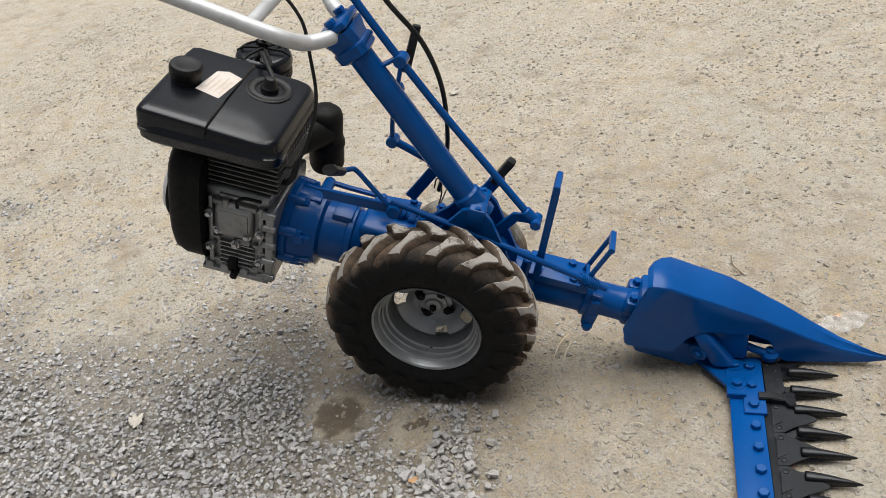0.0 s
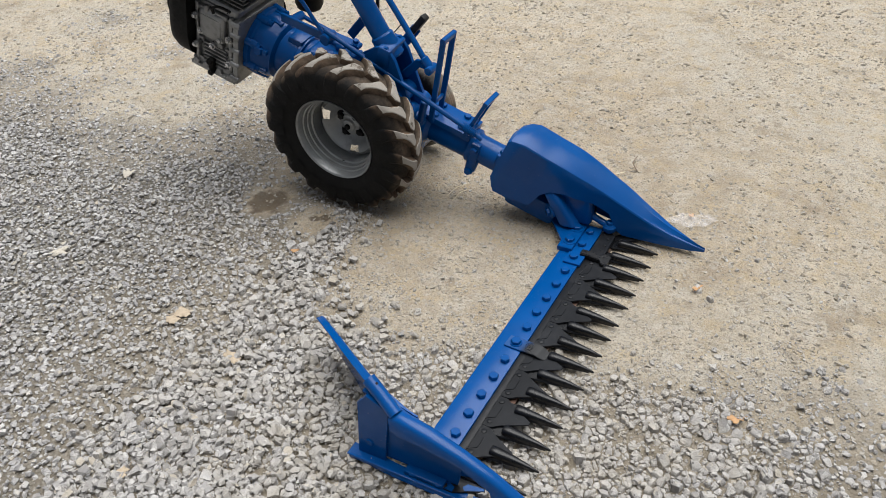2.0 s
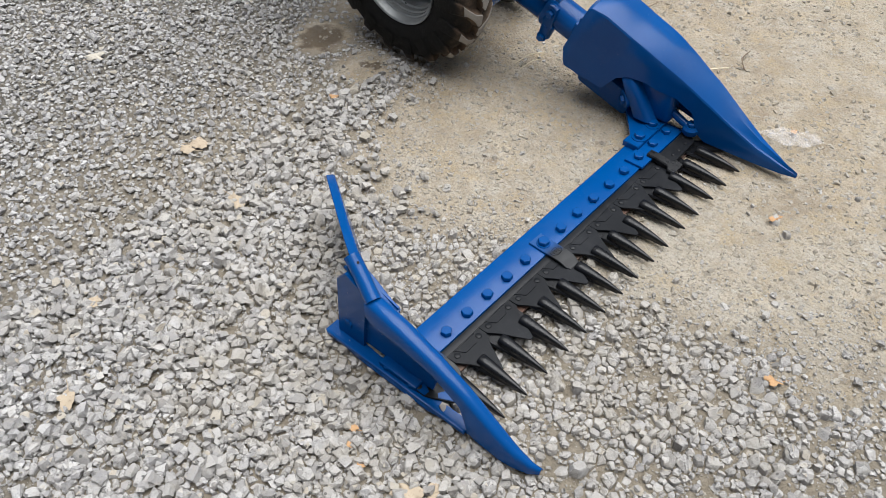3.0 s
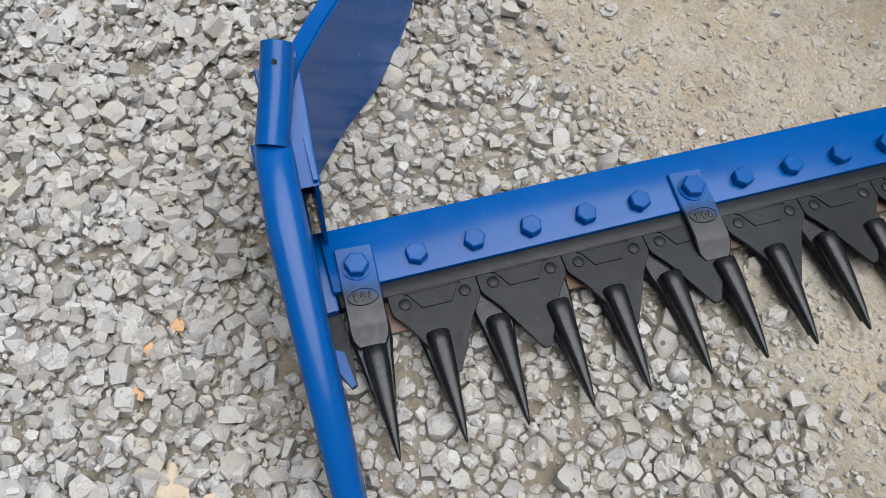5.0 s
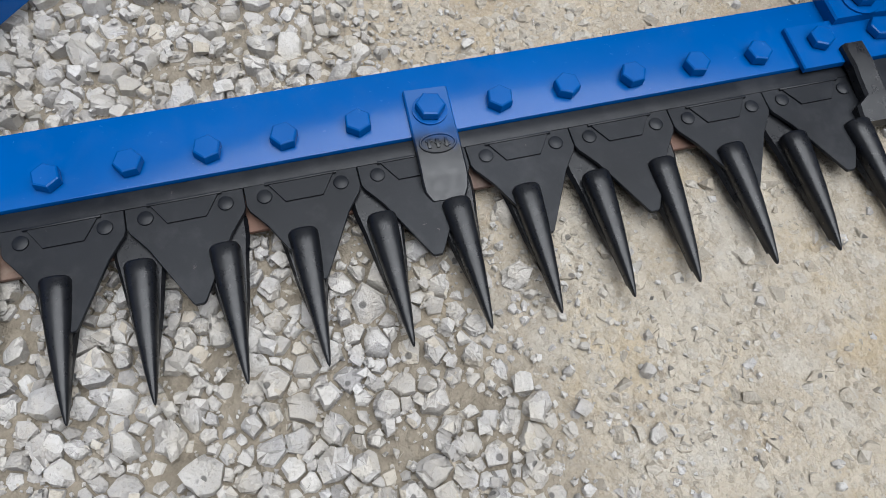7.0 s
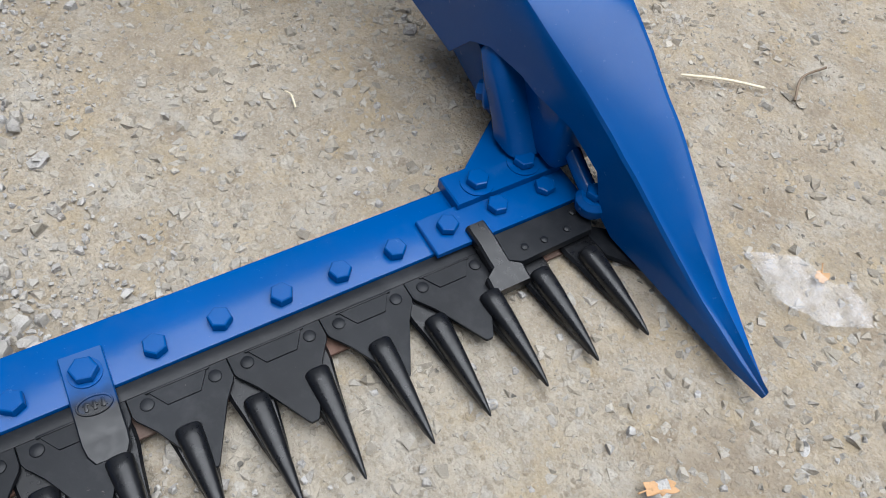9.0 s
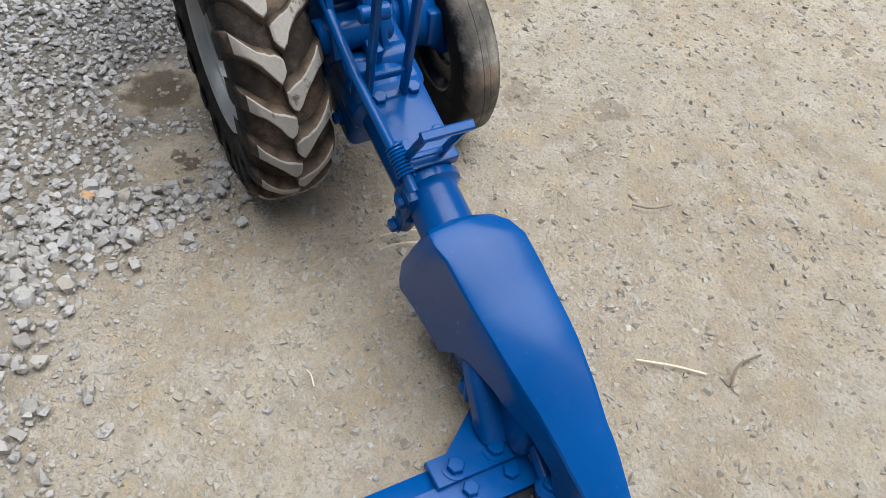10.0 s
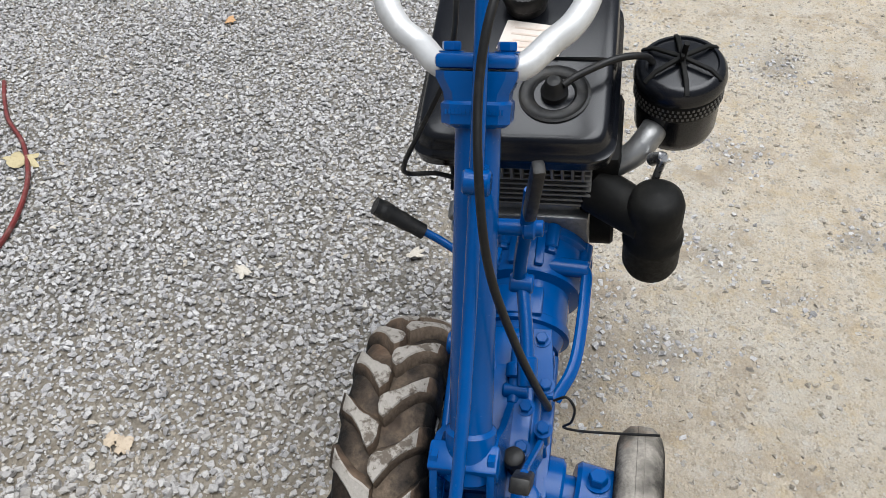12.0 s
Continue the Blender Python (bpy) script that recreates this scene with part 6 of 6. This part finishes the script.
    plate(bm, [(-0.026, -0.040), (0.022, -0.043), (0.024, 0.036), (-0.006, 0.042), (-0.024, 0.030)], 0.0006, T)
    lab = part("sticker", bm, sticker, tank, "torn, faded pale sticker")
    bm = shape()
    for k, (a, b) in enumerate(((-0.028, 0.022), (-0.030, 0.008), (-0.026, 0.024), (-0.030, 0.016))):
        box(bm, (-0.016 + 0.010 * k, a, 0.0006), (-0.0135 + 0.010 * k, b, 0.0011), 0.0, T)
    part("print_bars", bm, paint("faded_print", (0.56, 0.46, 0.38), (0.6, 0.5, 0.42), 0.7), tank, "faded unreadable print")
    # oil-bath air cleaner
    A = Matrix.Translation((-0.966, 0.146, 0.515)) @ pose(0, 0, 0, 3.5, 14, 0) @ Matrix.Diagonal((0.86, 0.86, 1.20, 1))
    bm = shape()
    lathe(bm, [(0.0, 0.0), (0.046, 0.0), (0.056, 0.006), (0.060, 0.016), (0.061, 0.052)], A, 40, False)
    pot = part("air_cleaner", bm, black_satin, mower, "round black air cleaner can with cross bars")
    bm = shape()
    lathe(bm, [(0.061, 0.052), (0.063, 0.054), (0.063, 0.072), (0.061, 0.074)], A, 56, False)
    part("mesh_band", bm, black_matt, pot)
    bm = shape()
    for row in range(3):
        for k in range(56):
            a = 2 * math.pi * (k + 0.5 * (row % 2)) / 56
            p = Vector((0.0632 * math.cos(a), 0.0632 * math.sin(a), 0.0575 + 0.0055 * row))
            m = A @ Matrix.Translation(p) @ Matrix.Rotation(a, 4, "Z")
            box(bm, (-0.0004, -0.0016, -0.0014), (0.0010, 0.0016, 0.0014), 0.0, m)
    part("perforation", bm, fin_alloy, pot, "pale perforated band")
    bm = shape()
    lathe(bm, [(0.061, 0.074), (0.065, 0.075), (0.066, 0.080), (0.064, 0.088), (0.058, 0.094), (0.052, 0.0955), (0.050, 0.093), (0.0, 0.0955)], A, 48, False)
    lid = part("lid", bm, black_satin, pot, "black lid with dust")
    for turn in (8, 62, 128):
        bm = shape()
        m = A @ Matrix.Rotation(radians(turn), 4, "Z")
        strip(bm, [m @ Vector(p) for p in ((-0.062, 0, 0.091), (-0.045, 0, 0.099), (0, 0, 0.102), (0.045, 0, 0.099), (0.062, 0, 0.091))], 0.006, 0.004, m.to_3x3() @ Vector((0, 0, 1)))
        part("cross_bar", bm, black_matt, pot)
    bm = shape()
    rod(bm, A @ Vector((0, 0, 0.098)), A @ Vector((0.004, 0.004, 0.122)), 0.004, 0.0035, 10)
    box(bm, (-0.012, -0.003, 0.104), (0.012, 0.003, 0.110), 0.001, A)
    part("wing_nut", bm, black_matt, pot)
    # intake elbow and black filter pot
    bm = shape()
    pipe(bm, [(-0.952, 0.128, 0.546), (-0.926, 0.121, 0.544), (-0.906, 0.112, 0.536), (-0.892, 0.094, 0.516), (-0.892, 0.060, 0.490)], 0.0170, 18)
    elbow = part("intake_elbow", bm, alloy, mower, "bare metal intake elbow")
    bm = shape()
    rod(bm, (-0.880, 0.118, 0.520), (-0.862, 0.130, 0.538), 0.009, 0.007, 10, 0.002)
    rod(bm, (-0.864, 0.124, 0.500), (-0.860, 0.130, 0.535), 0.005, 0.005, 10)
    part("fitting", bm, chrome, elbow, "small metal fitting")
    B = along((-0.864, 0.136, 0.357), (-0.830, 0.127, 0.506)) @ Matrix.Diagonal((0.86, 0.86, 0.97, 1.0))
    bm = shape()
    lathe(bm, [(0.0, 0.0), (0.026, 0.001), (0.038, 0.007), (0.043, 0.020), (0.043, 0.062), (0.045, 0.066), (0.045, 0.076), (0.042, 0.080), (0.0405, 0.092), (0.041, 0.135), (0.037, 0.148), (0.026, 0.156), (0.0, 0.158)], B, 36, False)
    muf = part("exhaust_silencer", bm, black_matt, mower, "matt black round silencer pot")
    bm = shape()
    rod(bm, (-0.838, 0.124, 0.455), (-0.878, 0.050, 0.470), 0.030, 0.032, 20, 0.004)
    part("pipe_stub", bm, black_matt, muf)
    # carburettor block in the shade beside the cylinder
    bm = shape()
    box(bm, (-0.470, 0.050, 0.130), (-0.355, 0.105, 0.220), 0.010, F)
    rod(bm, F @ Vector((-0.37, 0.10, 0.06)), F @ Vector((-0.37, 0.045, 0.06)), 0.032, 0.032, 20, 0.004)
    part("carburettor", bm, black_matt, case, "dark carburettor body")


engine()


# ---- cables ----
def cable(name, pts, r, material, label, steps=10):
    bm = shape()
    pipe(bm, pts, r, 8, steps=steps)
    return part(name, bm, material, mower, label, None, 60)


cable("throttle_cable", [(-0.86, 0.02, 0.93), (-0.70, -0.028, 0.885), (-0.633, -0.049, 0.832), (-0.598, -0.056, 0.773), (-0.554, -0.049, 0.701), (-0.536, -0.036, 0.617), (-0.545, -0.010, 0.515), (-0.566, 0.012, 0.430), (-0.590, 0.025, 0.370)], 0.0044, cable_black, "thick black control cable")
cable("brake_cable", [(-0.93, -0.16, 0.90), (-0.78, -0.112, 0.835), (-0.735, -0.100, 0.777), (-0.728, -0.110, 0.707), (-0.724, -0.138, 0.641), (-0.748, -0.166, 0.576), (-0.778, -0.170, 0.540), (-0.810, -0.140, 0.520), (-0.850, -0.11, 0.48)], 0.0030, cable_black, "thin black cable beside the tank")
cable("plug_lead", [(-0.862, 0.002, 0.626), (-0.874, 0.020, 0.635), (-0.900, 0.062, 0.645), (-0.922, 0.095, 0.638), (-0.95, 0.11, 0.61)], 0.0045, cable_black, "black ignition lead")
cable("wire_end", [(-0.600, 0.030, 0.372), (-0.596, 0.044, 0.385), (-0.592, 0.054, 0.372), (-0.594, 0.052, 0.345), (-0.600, 0.044, 0.326), (-0.596, 0.062, 0.328), (-0.590, 0.100, 0.340), (-0.582, 0.150, 0.358)], 0.0016, cable_black, "loose end of thin wire")
cable("fuel_hose", [(-0.800, -0.110, 0.515), (-0.815, -0.112, 0.485), (-0.840, -0.100, 0.465), (-0.86, -0.08, 0.47)], 0.0055, cable_black, "short black fuel hose")


# ---- loose things on the ground ----
def leaf_material(name, a, b):
    m, t, bs = nodes_of(name)
    p = coords(t)
    n, f = noise_tex(t, p, 45.0, 5.0, 0.65), noise_tex(t, p, 220.0, 4.0)
    col = mixed(t, n, a, b)
    col = mixed(t, span(t, f, 0.55, 0.75, 0.0, 0.5), col, (0.12, 0.07, 0.03))
    t.links.new(col, bs.inputs["Base Color"])
    bs.inputs["Roughness"].default_value = 0.75
    bump(t, bs, n, 0.5, 0.002)
    return m


tan_leaf = leaf_material("dry_tan_leaf", (0.38, 0.30, 0.21), (0.48, 0.40, 0.30))
orange_leaf = leaf_material("rust_orange_leaf", (0.42, 0.22, 0.09), (0.50, 0.33, 0.18))
pale_leaf = leaf_material("bleached_leaf", (0.44, 0.40, 0.33), (0.54, 0.50, 0.43))
yellow_leaf = leaf_material("yellowed_leaf", (0.36, 0.30, 0.16), (0.46, 0.39, 0.23))


def leaf(x, y, size, turn, material, label, seed):
    """A lobed dry leaf, curled at the rim, with a stalk."""
    rng = random.Random(seed)
    size *= 0.85
    bm = shape()
    n = 26
    rim, mid = [], []
    ph, px = rng.uniform(0, 6), rng.uniform(0, 50)
    long = rng.uniform(0.55, 0.8)
    for k in range(n):
        a = 2 * math.pi * k / n
        wob = noise.noise(Vector((math.cos(a) * 1.6 + px, math.sin(a) * 1.6, seed))) + 0.7 * noise.noise(Vector((math.cos(a) * 4 + px, math.sin(a) * 4, seed)))
        r = 0.5 * max(0.45, 0.86 + 0.5 * wob)
        z = 0.12 * math.sin(2 * a + ph) + rng.uniform(-0.02, 0.05)
        rim.append(bm.verts.new((size * r * math.cos(a), size * r * long * math.sin(a), size * max(0.0, z) * 0.9 + 0.001)))
        mid.append(bm.verts.new((size * 0.5 * r * math.cos(a), size * 0.5 * r * long * math.sin(a), size * 0.10 + size * z * 0.25)))
    c = bm.verts.new((0, 0, size * 0.07))
    for k in range(n):
        j = (k + 1) % n
        bm.faces.new((rim[k], rim[j], mid[j], mid[k]))
        bm.faces.new((mid[k], mid[j], c))
    top = list(bm.faces)
    out = bmesh.ops.extrude_face_region(bm, geom=top)
    for v in [g for g in out["geom"] if isinstance(g, bmesh.types.BMVert)]:
        v.co.z -= 0.0006
    me = finish("fallen_leaf", bm, 60)
    me.materials.append(material)
    ob = new("fallen_leaf", me)
    ob.matrix_world = Matrix.Translation((x, y, lie(x, y) + 0.007)) @ pose(0, 0, 0, rng.uniform(-8, 8), rng.uniform(-8, 8), turn)
    tagged(ob, label, "leaf", "leaves on the gravel")
    bm = shape()
    pipe(bm, [(size * 0.2, 0, size * 0.08), (size * 0.5, size * 0.03, size * 0.04), (size * 0.8, size * 0.12, 0.003)], 0.0007, 6)
    part("leaf_stalk", bm, material, ob)
    return ob


leaf(0.128, -0.940, 0.058, 30, tan_leaf, "large curled tan leaf lying on grey gravel", 1)
leaf(0.152, -0.918, 0.040, 110, tan_leaf, "torn dry tan leaf lying on grey gravel", 2)
leaf(-0.002, -0.917, 0.022, 10, orange_leaf, "small rust-orange leaf scrap on grey gravel", 3)
leaf(0.013, -0.944, 0.026, 200, orange_leaf, "small rust-orange leaf scrap on grey gravel", 4)
leaf(0.050, -0.955, 0.024, 75, orange_leaf, "small rust-orange leaf scrap on grey gravel", 5)
leaf(-0.362, -1.161, 0.055, 140, tan_leaf, "flat dry tan leaf lying on grey gravel", 6)
leaf(-0.696, -0.685, 0.045, 20, tan_leaf, "flat dry tan leaf lying on grey gravel", 7)
leaf(-1.122, -0.620, 0.062, 60, pale_leaf, "bleached pale leaf lying on grey gravel", 8)
leaf(-0.507, -0.718, 0.055, 170, tan_leaf, "curled tan leaf lying on grey gravel", 9)
leaf(0.421, -0.452, 0.034, 35, orange_leaf, "small orange-brown leaf on pale earth", 10)
leaf(-0.497, -1.027, 0.036, 80, tan_leaf, "small dry tan leaf on grey gravel", 11)
leaf(0.267, -0.125, 0.030, 250, orange_leaf, "bright orange leaf scrap on pale earth", 12)
leaf(-2.185, -1.072, 0.06, 15, orange_leaf, "dry brown leaf lying on grey gravel", 13)
leaf(-1.405, -1.290, 0.11, 100, yellow_leaf, "broad yellowed leaf beside the red cable", 14)
leaf(-1.229, -0.288, 0.05, 300, pale_leaf, "bleached pale leaf beside the engine", 15)
leaf(-0.600, -0.379, 0.026, 45, orange_leaf, "small orange leaf scrap beside the wheel", 16)
leaf(-0.690, -0.660, 0.05, 220, tan_leaf, "crumpled tan leaf on grey gravel", 17)
leaf(-0.864, 1.251, 0.045, 15, pale_leaf, "pale dry leaf on packed earth", 18)
leaf(0.185, 0.125, 0.022, 120, orange_leaf, "small orange leaf scrap beside the plastic", 19)


def plastic_scrap():
    """A crumpled sheet of clear film."""
    m, t, bs = nodes_of("clear_plastic_film")
    p = coords(t)
    bs.inputs["Base Color"].default_value = (0.76, 0.75, 0.76, 1)
    bs.inputs["Roughness"].default_value = 0.35
    t.links.new(span(t, noise_tex(t, p, 60.0, 4.0), 0.3, 0.7, 0.05, 0.36), bs.inputs["Alpha"])
    bump(t, bs, noise_tex(t, p, 80.0, 4.0), 0.7, 0.006)
    outline = [Vector((0.132, 0.076)), Vector((0.160, 0.118)), Vector((0.195, 0.125)), Vector((0.205, 0.140)), Vector((0.232, 0.140)), Vector((0.246, 0.126)), Vector((0.222, 0.086)), Vector((0.185, 0.070))]
    bm = shape()
    c = sum(outline, Vector((0, 0))) / len(outline)
    rings = []
    for f in (1.0, 0.75, 0.5, 0.25):
        ring = []
        for a, b in zip(outline, outline[1:] + outline[:1]):
            for s in (0.0, 0.33, 0.66):
                q = c + (a.lerp(b, s) - c) * f
                ring.append((q.x, q.y, 0.002 + 0.010 * abs(noise.noise(Vector((q.x * 60, q.y * 60, 2.0)))) + 0.004 * (1 - f)))
        rings.append(ring)
    vr = ring_loft(bm, rings, cap=False)
    bm.faces.new(vr[-1])
    me = finish("plastic_film", bm, 60)
    me.materials.append(m)
    tagged(new("plastic_film", me), "crumpled clear plastic film lying on pale earth", "plastic scrap")


plastic_scrap()


def stick(name, pts, r, material, label, category):
    bm = shape()
    pipe(bm, pts, r, 6, steps=5)
    me = finish(name, bm, 60)
    me.materials.append(material)
    return tagged(new(name, me), label, category)


straw = leaf_material("dry_straw", (0.62, 0.54, 0.38), (0.72, 0.64, 0.48))
bark = leaf_material("brown_twig", (0.14, 0.10, 0.065), (0.26, 0.20, 0.14))
stick("straw", [(-0.381, -0.041, 0.003), (-0.372, -0.005, 0.010), (-0.357, 0.033, 0.004)], 0.0012, straw, "pale dry straw lying on packed earth", "straw")
stick("straw", [(-0.360, -0.052, 0.002), (-0.356, -0.02, 0.006), (-0.350, 0.008, 0.002)], 0.0011, straw, "pale dry straw lying on packed earth", "straw")
stick("straw", [(-0.220, -0.208, 0.001), (-0.210, -0.206, 0.004), (-0.196, -0.208, 0.001)], 0.0010, straw, "short pale straw lying on packed earth", "straw")
stick("straw", [(-0.072, 0.174, 0.0), (-0.045, 0.210, 0.003), (-0.018, 0.245, 0.0)], 0.0014, straw, "long pale straw lying on packed earth", "straw")
stick("twig", [(0.010, 0.262, 0.0), (-0.010, 0.290, 0.004), (-0.012, 0.330, 0.001)], 0.0015, bark, "thin brown twig lying on packed earth", "twig")
stick("twig", [(-0.300, 0.330, 0.0), (-0.280, 0.350, 0.004), (-0.276, 0.385, 0.001)], 0.0013, bark, "thin brown twig lying on packed earth", "twig")
stick("cable", [(-1.75, -1.56, 0.0), (-1.66, -1.50, 0.003), (-1.563, -1.425, 0.006), (-1.461, -1.318, 0.008), (-1.319, -1.221, 0.008), (-1.154, -1.163, 0.008), (-1.02, -1.16, 0.006), (-0.90, -1.20, 0.003)], 0.0062, hose_red, "dusty red cable lying on grey gravel", "cable")


ground_sheet()
gravel()
